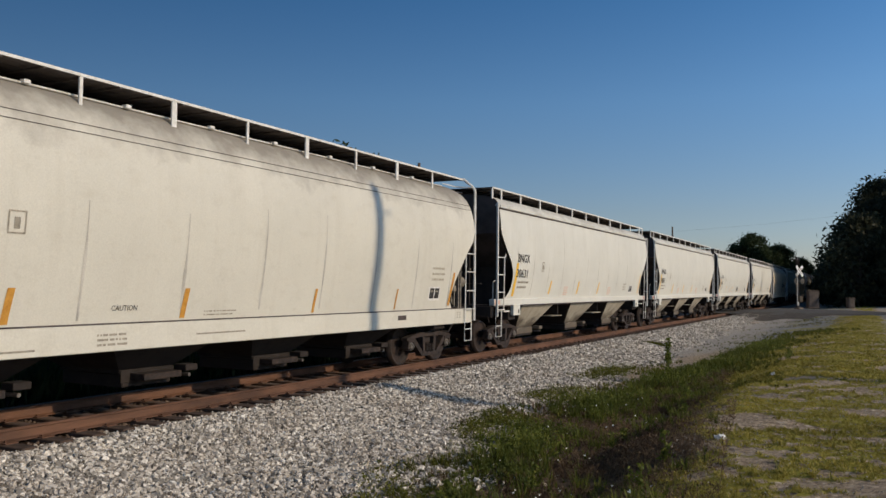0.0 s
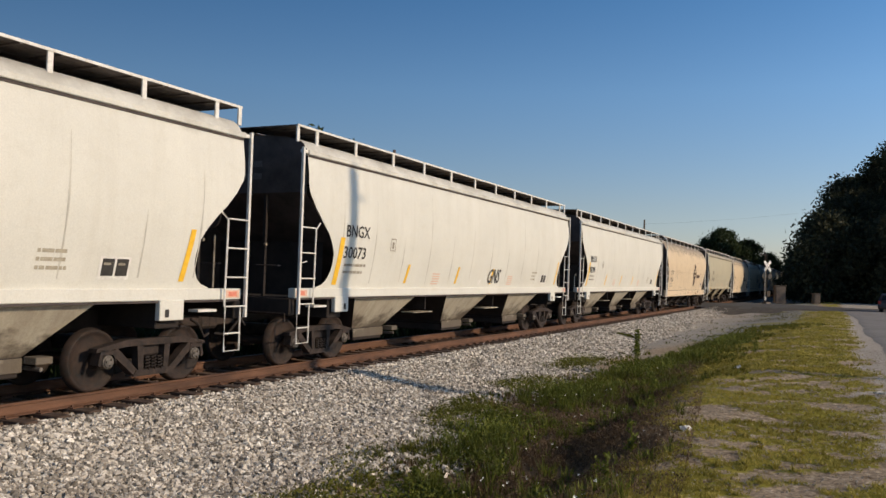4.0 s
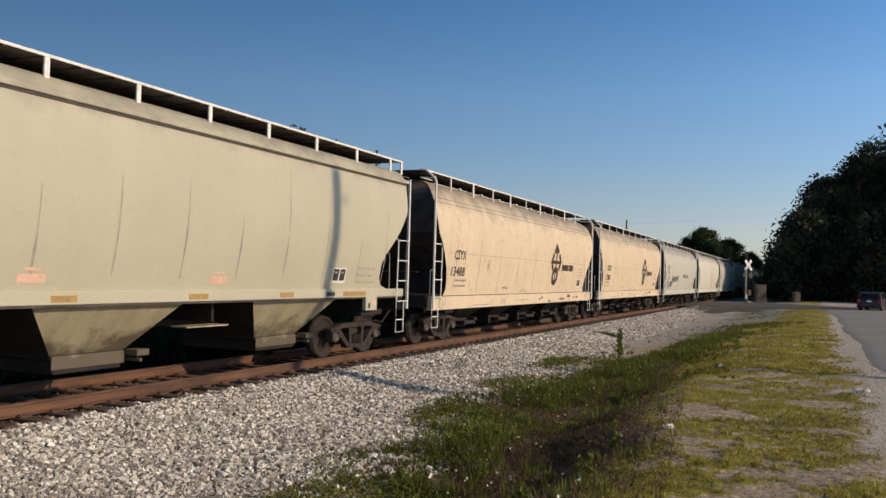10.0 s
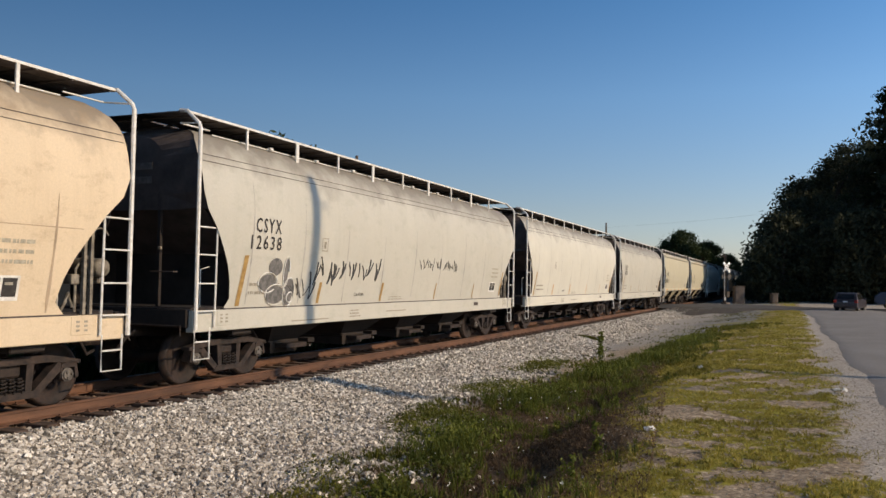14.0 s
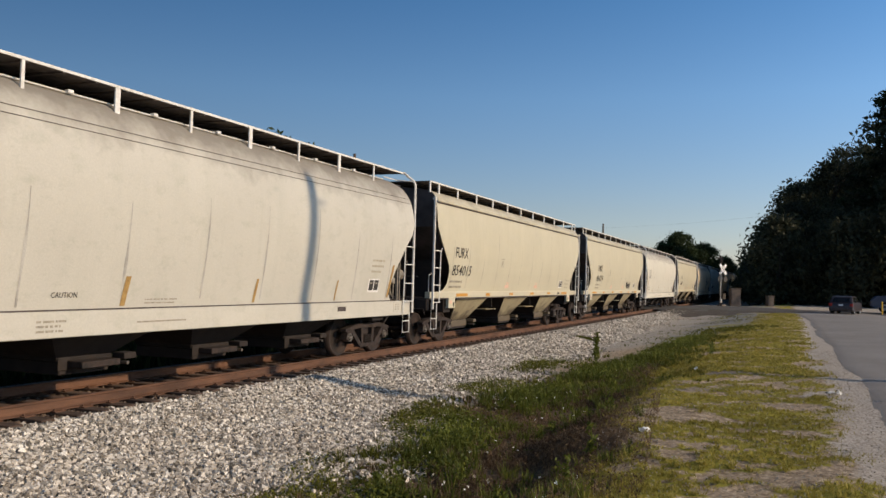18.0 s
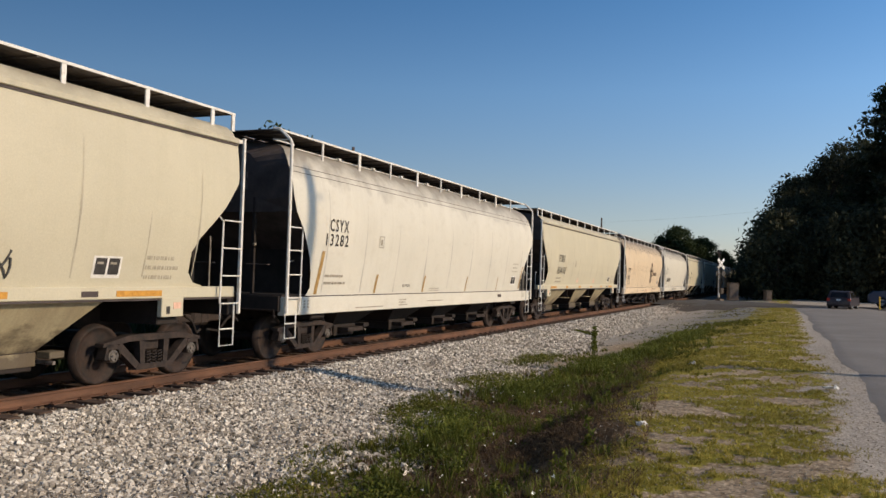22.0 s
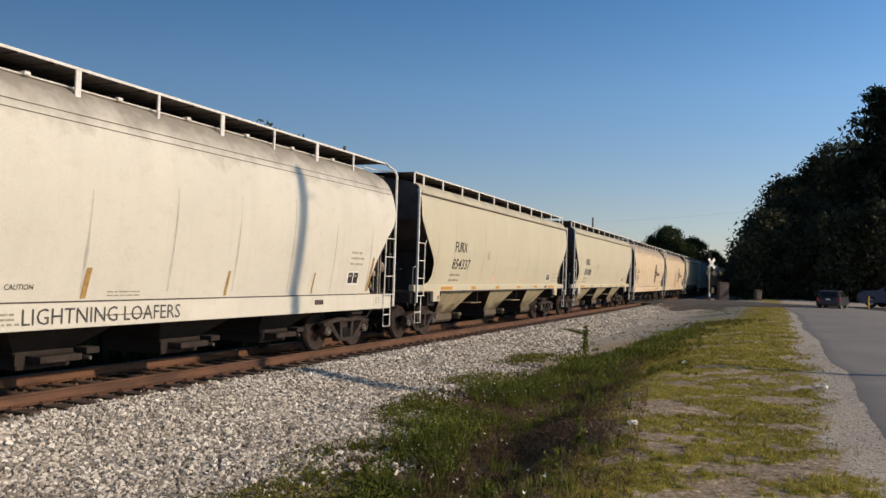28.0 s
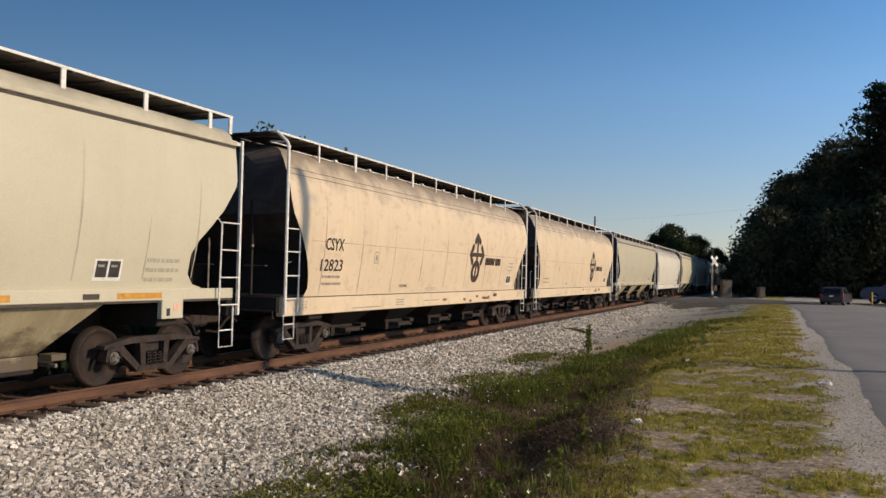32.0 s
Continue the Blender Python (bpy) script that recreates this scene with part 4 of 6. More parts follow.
def q_car(paint_m, label, seam_m):
    """Rounded covered hopper with a deep side sill."""
    car = thing("hopper_car", label, "freight car", "train of covered hopper cars")
    L = Q_LEN
    arch = [(b, a) for a, b in Q_ARCH] + [(-b, a) for a, b in reversed(Q_ARCH[:-1])]
    far_cut = lambda z: q_cut(z) * (1.22 if z < 3.2 else 1.0)
    part("body", Shape().grid([[(x, q_cut(z) + (L - q_cut(z) - far_cut(z)) * t, z) for t in SPREAD] for x, z in arch]), paint_m, car, "", True)
    for z in (3.82, 3.94):
        s = Shape()
        s.grid([[(q_side(z) + 0.008, 0.12, z - 0.006), (q_side(z) + 0.008, L - 0.12, z - 0.006)], [(q_side(z + 0.012) + 0.008, 0.12, z + 0.006), (q_side(z + 0.012) + 0.008, L - 0.12, z + 0.006)]])
        part("roof_seam", s, END_DARK, car)
    for d in (1, -1):
        a, b = sorted((d * 1.36, d * 1.50))
        part("side_sill", Shape().box(a, b, 0.0, L, 0.95, 1.31, 0.01), paint_m, car)
        a, b = sorted((d * 1.37, d * 1.493))
        part("sill_ledge", Shape().box(a, b, 0.85, L - 0.85, 1.312, 1.33), END_DARK, car)
    for end in (0, 1):
        U = lambda u, e=end: flip(u, e, L)
        s = Shape()
        pts = [(x * 0.985, U(q_cut(z) + 0.02), z) for x, z in arch if z >= 3.0]
        n = len(pts)
        mid = [(p[0] * 0.5, U(0.12), 3.0 + (p[2] - 3.0) * 0.85) for p in pts]
        s.grid([pts, mid])
        s.add(mid, [tuple(range(n))])
        part("end_sheet", s, END_DARK, car, "dark rounded end")
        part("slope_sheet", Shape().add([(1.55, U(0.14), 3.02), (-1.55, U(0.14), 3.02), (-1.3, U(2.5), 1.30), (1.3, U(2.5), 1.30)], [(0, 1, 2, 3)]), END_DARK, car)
        for r in range(2):
            part("end_stencil", Shape().box(-0.28, 0.46, *sorted((U(0.100), U(0.107))), 3.7 - 0.24 * r, 3.82 - 0.24 * r), END_MARK, car)
        part("corner_post", Shape().tube([(1.56, U(0), 1.0), (1.56, U(0), 4.34), (1.52, U(0.0), 4.42), (1.25, U(0.03), 4.645), (1.1, U(0.03), 4.66)], 0.034, 8), WHITE_TRIM, car, "white bent corner post")
        part("corner_post", Shape().tube([(-1.56, U(0), 1.0), (-1.56, U(0), 4.28), (-1.2, U(0.10), 4.64)], 0.034, 6), WHITE_TRIM, car)
        part("roof_hand_rail", Shape().tube([(1.50, U(0.03), 4.42), (1.05, U(0.10), 4.46), (1.05, U(0.85), 4.46)], 0.014, 5), WHITE_TRIM, car)
        ladder(car, end, L, 1.56, 2.68, 1.02, WHITE_TRIM, (2.70, 2.24, 1.76, 1.30))
        end_gear(car, end, L, True)
        bx = part("jacking_pad", Shape().box(1.42, 1.508, *sorted((U(0.62), U(0.98))), 1.04, 1.30, 0.006), paint_m, car)
        for a in (0.70, 0.84):
            for b in (1.09, 1.15, 1.21):
                part("stencil", Shape().box(1.509, 1.512, *sorted((U(a), U(a + 0.06))), b, b + 0.03), FADED, bx)
        part("body_bolster", Shape().box(-1.36, 1.36, *sorted((U(1.25), U(1.8))), 0.84, 1.30, 0.02), UNDER, car)
        bogie(car, U(BOGIE_AT))
    part("centre_sill", Shape().box(-0.25, 0.25, 0.0, L, 0.84, 1.14), UNDER, car)
    # these bays are wholly near-black: the shade under the car is their colour
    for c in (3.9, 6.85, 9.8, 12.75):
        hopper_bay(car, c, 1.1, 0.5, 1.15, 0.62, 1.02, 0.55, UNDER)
        part("slide_gate", Shape().box(0.55, 0.98, c - 0.35, c + 0.40, 0.42, 0.52, 0.01), BOGIE, car, "dull slide gate")
    running_boards(car, L, q_roof, (1.72, 3.40, 5.06, 6.72, 8.38, 10.04, 11.70, 13.36, 15.03), (0.055, 0.10), 1.22, 4.635, 0.0)
    part("roof_rail", Shape().tube([(1.06, 0.9, q_roof(1.06) + 0.035), (1.06, L - 0.9, q_roof(1.06) + 0.035)], 0.012, 5), WHITE_TRIM, car, "thin pale rail along the roof")
    for u in (2.6, 4.3, 5.9, 7.6, 9.2, 10.9, 12.5, 14.2):
        part("hatch_clip", Shape().box(1.03, 1.13, u, u + 0.10, q_roof(1.06) + 0.02, q_roof(1.06) + 0.075, 0.01), WHITE_TRIM, car)
    rng = random.Random(8)
    for u in (1.46, 3.18, 4.93, 6.70, 8.48, 10.18, 11.98, 13.7, 15.4):
        z0 = rng.uniform(1.36, 1.5)
        part("weld_seam", seam_strip(q_side, u, z0, rng.uniform(2.7, 3.65), 0.05), seam_m, car)
    return car


def q_roof(x):
    return float(np.interp(x, [b for a, b in reversed(Q_ARCH[9:])], [a for a, b in reversed(Q_ARCH[9:])]))


def emblem(car, side, u, z, w, h, material):
    """Three broad round-ended arrowheads on a cross of shafts over a ring, a plain shape."""
    def flat(name, pts, parent, lift, label=""):
        return part(name, Shape().add([(side(z + b) + lift, u + a, z + b) for a, b in pts], [tuple(range(len(pts)))]), material, parent, label)

    def head(tip_a, tip_b, turn, span, back, rad, notch, parent):
        t0 = math.atan2(-back, span)
        arc = [(span + rad * math.cos(t0 + q), -back + rad * math.sin(t0 + q)) for q in (1.57, 1.0, 0.5, 0, -0.5, -1.0, -1.57)]
        pts = [(0, 0)] + arc + [(0, -notch)] + [(-a, b) for a, b in reversed(arc)]
        c, d = math.cos(turn), math.sin(turn)
        flat("arrowhead", [(tip_a + a * c - b * d, tip_b + a * d + b * c) for a, b in pts], parent, 0.012)
    m, arm = w / 2, h * 0.55
    ring = Shape()
    out, inn = [], []
    for k in range(29):
        a = 2 * math.pi * k / 28
        for lst, f in ((out, 1.0), (inn, 0.50)):
            zz = z + h * (0.22 + 0.22 * f * math.sin(a))
            lst.append((side(zz) + 0.008, u + w * (0.5 + 0.28 * f * math.cos(a)), zz))
    ring.grid([out, inn])
    e = part("emblem", ring, material, car, "dark arrows-over-ring emblem")
    up = Shape()
    curved_bar(up, side, u + m - 0.07, u + m + 0.07, z + 0.12, z + h - 0.2, 0.010, 6)
    part("arrow_shaft", up, material, e)
    for d in (1, -1):
        a0, a1 = sorted((m + d * 0.07, m + d * (m - 0.2)))
        part("arrow_shaft", curved_bar(Shape(), side, u + a0, u + a1, z + arm - 0.065, z + arm + 0.065, 0.0095, 2), material, e)
        head(m + d * m, arm, -d * math.pi / 2, 0.24, 0.30, 0.10, 0.20, e)
    head(m, h, 0.0, 0.20, 0.30, 0.105, 0.26, e)


def scrawl(side, u, z, w, h, seed, loops, lift=0.012):
    """A sprayed tag: loose looping strokes with no letters."""
    rng = random.Random(seed)
    s = Shape()
    for k in range(loops):
        c = u + w * (k + 0.5) / loops
        a0, turns = rng.uniform(0, 6.28), rng.uniform(0.6, 1.6)
        ru, rz = w / loops * rng.uniform(0.35, 0.8), h * rng.uniform(0.22, 0.5)
        cz, lean = z + h * rng.uniform(0.35, 0.65), rng.uniform(0.1, 0.45)
        pts = []
        for i in range(18):
            a = a0 + 6.283 * turns * i / 17
            zz = cz + rz * math.sin(a)
            pts.append((side(zz) + lift, c + ru * math.cos(a * (1.0 if k % 3 else 0.5)) + lean * (zz - cz), zz))
        s.tube(pts, rng.uniform(0.007, 0.014), 4)
    return s


# number, kind, mark, number text; in running order, first car first
TRAIN = [
    ("q", "white", "CSYX", "13130"), ("p", "bngx", "BNGX", "30631"), ("p", "bngx", "BNGX", "30581"), ("p", "bngx", "BNGX", "30073"), ("p", "bngx", "BNGX", "30290"),
    ("q", "tan", "CSYX", "12924"), ("p", "furx_grey", "FURX", "854174"), ("q", "tan", "CSYX", "13488"), ("q", "tan", "CSYX", "12962"), ("q", "grey", "CSYX", "12638"),
    ("q", "white", "CSYX", ""), ("q", "grey", "CSYX", "12384"), ("p", "furx", "FURX", "854015"), ("p", "furx", "FURX", "854274"), ("q", "white", "CSYX", "13282"),
    ("p", "furx", "FURX", "854187"), ("q", "tan", "CSYX", "12435"), ("q", "white", "CSYX", "13024"), ("p", "furx", "FURX", "854337"), ("p", "furx", "FURX", "854288"),
    ("q", "tan", "CSYX", "12823"), ("q", "tan", "CSYX", ""), ("p", "furx_grey", "FURX", ""), ("q", "white", "CSYX", ""), ("p", "furx", "FURX", ""),
    ("q", "tan", "CSYX", ""), ("p", "furx", "FURX", ""), ("q", "white", "CSYX", ""),
]
LABELS = {
    "bngx": "white three-bay covered hopper car with yellow reflector strips", "furx": "cream three-bay covered hopper car with orange sill reflectors",
    "furx_grey": "grey-green three-bay covered hopper car with orange sill reflectors", "tan": "tan rounded hopper car with a dark three-arrow emblem",
    "white": "old white rounded covered hopper car with orange reflector strips", "grey": "greyish white rounded covered hopper car, sooty along the roof",
}
P_PITCH, Q_PITCH = 18.708, 18.219
# couplings with a little slack: cars that stand further back than their pitch gives
SLACK = {0: 0.05, 1: 0.03, 2: 0.03, 3: 0.05, 4: 0.08, 5: 0.18, 6: 0.08, 7: 0.12, 8: 0.10, 9: 0.12, 10: 0.26, 11: 0.28, 12: 0.12, 13: 0.18, 14: 0.22, 15: 0.07, 16: 0.18, 17: 0.12, 18: 0.09, 19: 0.26, 20: 0.30}


def train_y(i, t):
    """Where the facing end of car i stands along the track at t seconds."""
    y = 20.46 + SLACK.get(i, 0.15)
    for k in range(1, i):
        y += P_PITCH if TRAIN[k][0] == "p" else Q_PITCH
    if i == 0:
        y -= Q_PITCH
    return y - 11.362 * t + 0.005385 * t * t


# lettering stands a little differently on each car
MARK_SHIFT = {1: -0.22, 2: -0.20, 3: -0.10, 4: -0.16, 6: -0.05, 7: -0.30, 9: -0.06, 11: -0.20, 12: -1.26, 13: -0.1, 14: -0.10, 16: -0.24, 17: -0.20, 18: -0.05, 19: -0.2, 20: -0.10}
CARS, FIRST = [], {}
for i, (shape_kind, coat, mark, number) in enumerate(TRAIN):
    if (shape_kind, coat) in FIRST:
        CARS.append(copy_thing(FIRST[shape_kind, coat], pose(0, train_y(i, 0), 0)))
    else:
        c = p_car(PAINT[coat], LABELS[coat], SEAMS[coat], HOPPER_PAINT[coat], coat == "bngx") if shape_kind == "p" else q_car(PAINT[coat], LABELS[coat], SEAMS[coat])
        c.matrix_basis = pose(0, train_y(i, 0), 0)
        FIRST[shape_kind, coat] = c
        CARS.append(c)

for i, (shape_kind, coat, mark, number) in enumerate(TRAIN):
    car = CARS[i]
    side = p_side if shape_kind == "p" else q_side
    shift = MARK_SHIFT.get(i, 0.0)
    if coat == "bngx":
        part("reporting_mark", lettering(mark, side, 1.63 + shift, 2.58, 0.92, 0.25, 0.012), BLACK, car, "black stencilled letters")
        part("car_number", lettering(number, side, 1.61 + shift, 2.14, 0.86, 0.25, 0.012), BLACK, car, "black stencilled number")
        tagged(part("stencil", bars(side, 1.60, 1.98, 0.85, 2, 0.055, 0.09, i), FADED, car), kind="stuff")
        part("reflector_strip", curved_bar(Shape(), side, 1.28, 1.44, 1.60, 2.56, 0.008, 6, 0.06), YELLOW, car, "yellow reflector strip")
        for u in (4.30, 7.15, 9.6, 15.74):
            part("reflector_strip", curved_bar(Shape(), side, u, u + 0.11, 1.64, 2.08 if u < 15 else 2.45, 0.008, 4, 0.10), YELLOW, car, "yellow reflector strip")
        for u in (5.75, 11.0):
            for k in range(5):
                part("stencil", curved_bar(Shape(), side, u + 0.02 * k % 0.05, u + 0.44 - 0.03 * (k == 0), 1.62 + 0.062 * k, 1.645 + 0.062 * k, 0.006, 1), PINK, car)
        part("stencil", curved_bar(Shape(), side, 8.75, 8.95, 1.62, 1.76, 0.006, 1), WHITE_TRIM, car)
        tagged(part("stencil", bars(side, 13.2, 2.0, 0.5, 3, 0.05, 0.06, i + 5), FAINT, car), kind="stuff")
    elif shape_kind == "p":
        if number:
            part("reporting_mark", lettering(mark, side, 2.80 + shift, 2.53, 1.02, 0.31, 0.004), BLACK, car, "black stencilled letters")
            part("car_number", lettering(number, side, 2.70 + shift, 2.01, 1.56, 0.31, 0.004, 0.12), BLACK, car, "black slanted stencilled number")
        tagged(part("stencil", bars(side, 2.66 + shift, 1.80, 1.0, 2, 0.06, 0.10, i), FADED, car), kind="stuff")
        tagged(part("stencil", bars(side, 14.95, 1.95, 0.75, 3, 0.06, 0.09, i + 3), FAINT, car), kind="stuff")
        for u in (6.6, 10.2):
            pk = curved_bar(Shape(), side, u, u + 0.42, 1.64, 1.76, 0.006, 1)
            curved_bar(pk, side, u + 0.08, u + 0.34, 1.80, 1.84, 0.006, 1)
            part("stencil", pk, PINK, car, "faded red stencil block")
        for u, w in ((1.98, 0.95), (4.6, 0.42), (7.1, 0.42), (9.7, 0.45), (12.15, 0.42), (14.4, 0.95)):
            part("reflector_strip", Shape().box(1.476, 1.481, u, u + w, 1.385, 1.475), DULL if coat == "furx_grey" else ORANGE, car, "orange sill reflector" if coat == "furx" else "faded sill reflector")
        part("route_board", Shape().box(1.476, 1.488, 13.75, 14.05, 1.39, 1.47, 0.003), END_DARK, car, "small dark board on the sill")
    else:
        if number:
            part("reporting_mark", lettering(mark, side, 1.58 + shift, 2.70 if coat != "tan" else 2.32, 0.80, 0.27, 0.012, 0.0, 0.010, 1.0 if coat == "tan" else 1.3), BLACK, car, "black stencilled letters")
            part("car_number", lettering(number, side, 1.46 + shift, 2.39 if coat != "tan" else 1.87, 0.95, 0.26, 0.012, 0.0, 0.010, 1.0 if coat == "tan" else 1.3), BLACK, car, "black stencilled number")
        tagged(part("stencil", bars(side, 1.5, 1.72 if coat != "tan" else 1.72, 0.95, 2, 0.055, 0.10, i), FADED, car), kind="stuff")
        tagged(part("stencil", bars(side, 14.45, 2.26, 0.64, 3, 0.05, 0.08, i + 2), FAINT, car), kind="stuff")
        part("sill_stencil", Shape().add([(1.503, u, z) for u, z in ((7.0, 1.1), (8.1, 1.1), (8.1, 1.125), (7.0, 1.125))], [(0, 1, 2, 3)]), FADED, car)
        part("sill_stencil", Shape().add([(1.503, u, z) for u, z in ((2.9, 1.02), (4.3, 1.02), (4.3, 1.045), (2.9, 1.045))], [(0, 1, 2, 3)]), FADED, car)
        part("caution_stencil", lettering("CAUTION", side, 5.45, 1.49, 0.44, 0.075, 0.004, 0.0, 0.006), BLACK, car, "small black stencilled word")
        tagged(part("stencil", bars(side, 7.2, 1.44, 0.75, 2, 0.02, 0.035, i + 4), FADED, car), kind="stuff")
        tagged(part("stencil", bars(lambda z: 1.4985, 5.2, 1.16, 0.5, 3, 0.03, 0.035, i + 6), FADED, car), kind="stuff")
        part("route_board", Shape().box(1.50, 1.512, 13.0, 13.35, 1.12, 1.22, 0.003), END_DARK, car, "small dark board on the sill")
        if coat == "tan":
            emblem(car, side, 10.34, 1.60, 1.40, 1.62, BROWN)
            u = 11.9
            for k, w in enumerate((.12, .12, .12, .10, .12, .12, .10, 0, .12, .13, .13, .13)):
                if w:
                    part("letter_bar", curved_bar(Shape(), side, u, u + w, 2.18, 2.42, 0.008, 2), BROWN, car)
                u += w + 0.022 if w else 0.07
            rp = Shape()
            rng = random.Random(40 + i)
            for k in range(7):
                a = 11.5 + rng.uniform(-3.5, 3.0) if k else 11.8
                w = rng.uniform(0.1, 0.4) if k else 0.85
                z = rng.uniform(1.02, 1.2)
                n = 9
                pts = [(1.5035, a + w * (0.5 + 0.5 * math.cos(6.283 * q / n) * rng.uniform(0.8, 1.1)), z + 0.045 * math.sin(6.283 * q / n) * rng.uniform(0.7, 1.3)) for q in range(n)]
                rp.add(pts, [tuple(range(n))])
            part("rust_patch", rp, RUST, car, "brown rust patches on the sill")
            part("mid_seam", curved_bar(Shape(), side, 0.9, Q_LEN - 0.9, 2.492, 2.505, 0.003, 1), SEAMS["tan"], car)
        else:
            part("reflector_strip", curved_bar(Shape(), side, 1.16, 1.28, 1.36, 2.27, 0.008, 6, 0.10), ORANGE if i == 0 else DULL, car, "orange reflector strip" if i == 0 else "faded brownish reflector strip")
            for u, w in ((3.86, 0.10), (6.7, 0.10), (9.95, 0.07), (12.9, 0.05)):
                part("reflector_strip", curved_bar(Shape(), side, u, u + w, 1.36, 1.80, 0.008, 4, 0.05), ORANGE if i in (0, 10) else DULL, car)
            part("reflector_strip", curved_bar(Shape(), side, 15.42, 15.52, 1.40, 2.20, 0.008, 6, 0.12), ORANGE if i in (0, 10) else DULL, car)
    # small framed mark in the middle, inspection panel near the far end
    u0, z0 = (((3.4 if coat == "bngx" else 5.8), 2.36) if shape_kind == "p" else (3.82, 2.08 if coat == "tan" else 2.44))
    fr = Shape()
    for a, b, c, d in ((0, .24, 0, .02), (0, .24, .26, .28), (0, .02, 0, .28), (.22, .24, 0, .28), (.08, .16, .06, .2)):
        curved_bar(fr, side, u0 + a, u0 + b, z0 + c, z0 + d, 0.007, 1)
    part("framed_stencil", fr, FADED, car)
    u0, z0 = (((14.2 if coat == "bngx" else 13.92), 1.66) if shape_kind == "p" else (14.40, 1.53))
    pan = part("inspection_panel", curved_bar(Shape(), side, u0, u0 + 0.54, z0, z0 + 0.32, 0.006, 2), WHITE_TRIM, car, "white-framed black inspection panel")
    for a, b in ((0.04, 0.25), (0.29, 0.50)):
        part("panel_field", curved_bar(Shape(), side, u0 + a, u0 + b, z0 + 0.05, z0 + 0.29, 0.009, 2), BLACK, pan)
        part("panel_text", curved_bar(Shape(), side, u0 + a + 0.03, u0 + b - 0.06, z0 + 0.20, z0 + 0.235, 0.011, 1), FADED, pan)

def jagged(side, u, z, w, h, seed, count, lift=0.012, r=0.011):
    """A sprayed tag of steep jagged strokes with no letters."""
    rng = random.Random(seed)
    s = Shape()
    for k in range(count):
        c = u + w * (k + 0.5) / count
        pts = []
        for q in range(rng.choice((3, 4, 5))):
            zz = z + h * (rng.uniform(0.0, 0.35) if q % 2 else rng.uniform(0.55, 1.0)) * (1 if k % 2 else 0.8)
            pts.append((c + w / count * rng.uniform(-0.55, 0.75), zz))
        path = []
        for (a, b), (c1, d) in zip(pts, pts[1:]):
            for m in (0, 0.3, 0.6):
                zz = b + (d - b) * m
                path.append((side(zz) + lift, a + (c1 - a) * m + 0.03 * math.sin(3.14 * m), zz))
        path.append((side(pts[-1][1]) + lift, pts[-1][0], pts[-1][1]))
        s.tube(path, r * rng.uniform(0.7, 1.3), 4)
    return s


# sprayed tags
part("graffiti", jagged(q_side, 3.6, 1.74, 3.0, 0.66, 1, 12, 0.012, 0.014), SPRAY, CARS[9], "black sprayed scrawl")
part("graffiti", jagged(q_side, 8.65, 2.12, 2.9, 0.36, 2, 11, 0.012, 0.008), SPRAY_GREY, CARS[9], "thin grey sprayed scrawl")
blob = Shape()
for cu, cz, ru, rz in ((2.25, 2.08, 0.22, 0.17), (2.05, 1.78, 0.27, 0.16), (2.35, 1.55, 0.30, 0.17), (2.78, 1.60, 0.16, 0.26), (2.62, 2.0, 0.07, 0.25)):
    ring = [(q_side(cz + rz * math.sin(a)) + 0.010, cu + ru * math.cos(a), cz + rz * math.sin(a)) for a in (6.283 * k / 18 for k in range(18))]
    blob.add(ring, [tuple(range(18))])
rim = Shape()
for cu, cz, ru, rz in ((2.05, 1.78, 0.30, 0.19), (2.35, 1.55, 0.33, 0.20), (2.78, 1.60, 0.19, 0.28), (2.86, 1.50, 0.12, 0.10), (2.62, 2.0, 0.10, 0.28)):
    rim.tube([(q_side(cz + rz * math.sin(a)) + 0.014, cu + ru * math.cos(a), cz + rz * math.sin(a)) for a in (5.6 * k / 15 for k in range(16))], 0.012, 4)
part("graffiti", rim, WHITE_TRIM, CARS[9], "white sprayed outlines")
part("graffiti", blob, SPRAY_GREY, CARS[9], "grey sprayed rounded shapes")
part("graffiti", jagged(q_side, 2.7, 1.42, 1.0, 0.6, 5, 4, 0.013, 0.014), SPRAY_GREY, CARS[9], "dark sprayed strokes")
part("graffiti", scrawl(q_side, 1.9, 1.70, 2.3, 0.40, 7, 9), SPRAY, CARS[17], "black sprayed scrawl")
sill = lambda z: 1.503
part("graffiti", lettering("LIGHTNING LOAFERS", sill, 5.70, 1.02, 3.05, 0.22, 0.0, 0.0, 0.004), SPRAY, CARS[17], "hand-painted black words on the sill")
part("graffiti", jagged(p_side, 11.3, 1.64, 1.25, 0.46, 11, 5, 0.014, 0.018), SPRAY, CARS[13], "black sprayed angular scrawl")
part("graffiti", lettering("GNS", p_side, 9.42, 1.66, 0.95, 0.42, 0.010, 0.25, 0.016), SPRAY, CARS[3], "three black sprayed letters")
# remains of painted-out lettering on two tan cars
GHOST = simple("painted_out_lettering", (0.22, 0.155, 0.09), (0.50, 0.38, 0.24), 9, 0.7, bump_d=0)
for i, u0, u1, z0 in ((5, 3.5, 8.9, 2.36), (16, 3.3, 9.8, 2.52)):
    rng = random.Random(70 + i)
    gh, u = Shape(), u0
    while u < u1:
        for q in range(rng.choice((1, 1, 2))):
            a = z0 + rng.uniform(0.0, 0.14)
            curved_bar(gh, q_side, u, u + rng.uniform(0.02, 0.05), a, a + rng.uniform(0.06, 0.20), 0.007, 1)
            u += rng.uniform(0.05, 0.10)
        u += rng.uniform(0.10, 0.45)
    part("ghost_lettering", gh, GHOST, CARS[i], "faded painted-out lettering")["kind"] = "stuff"
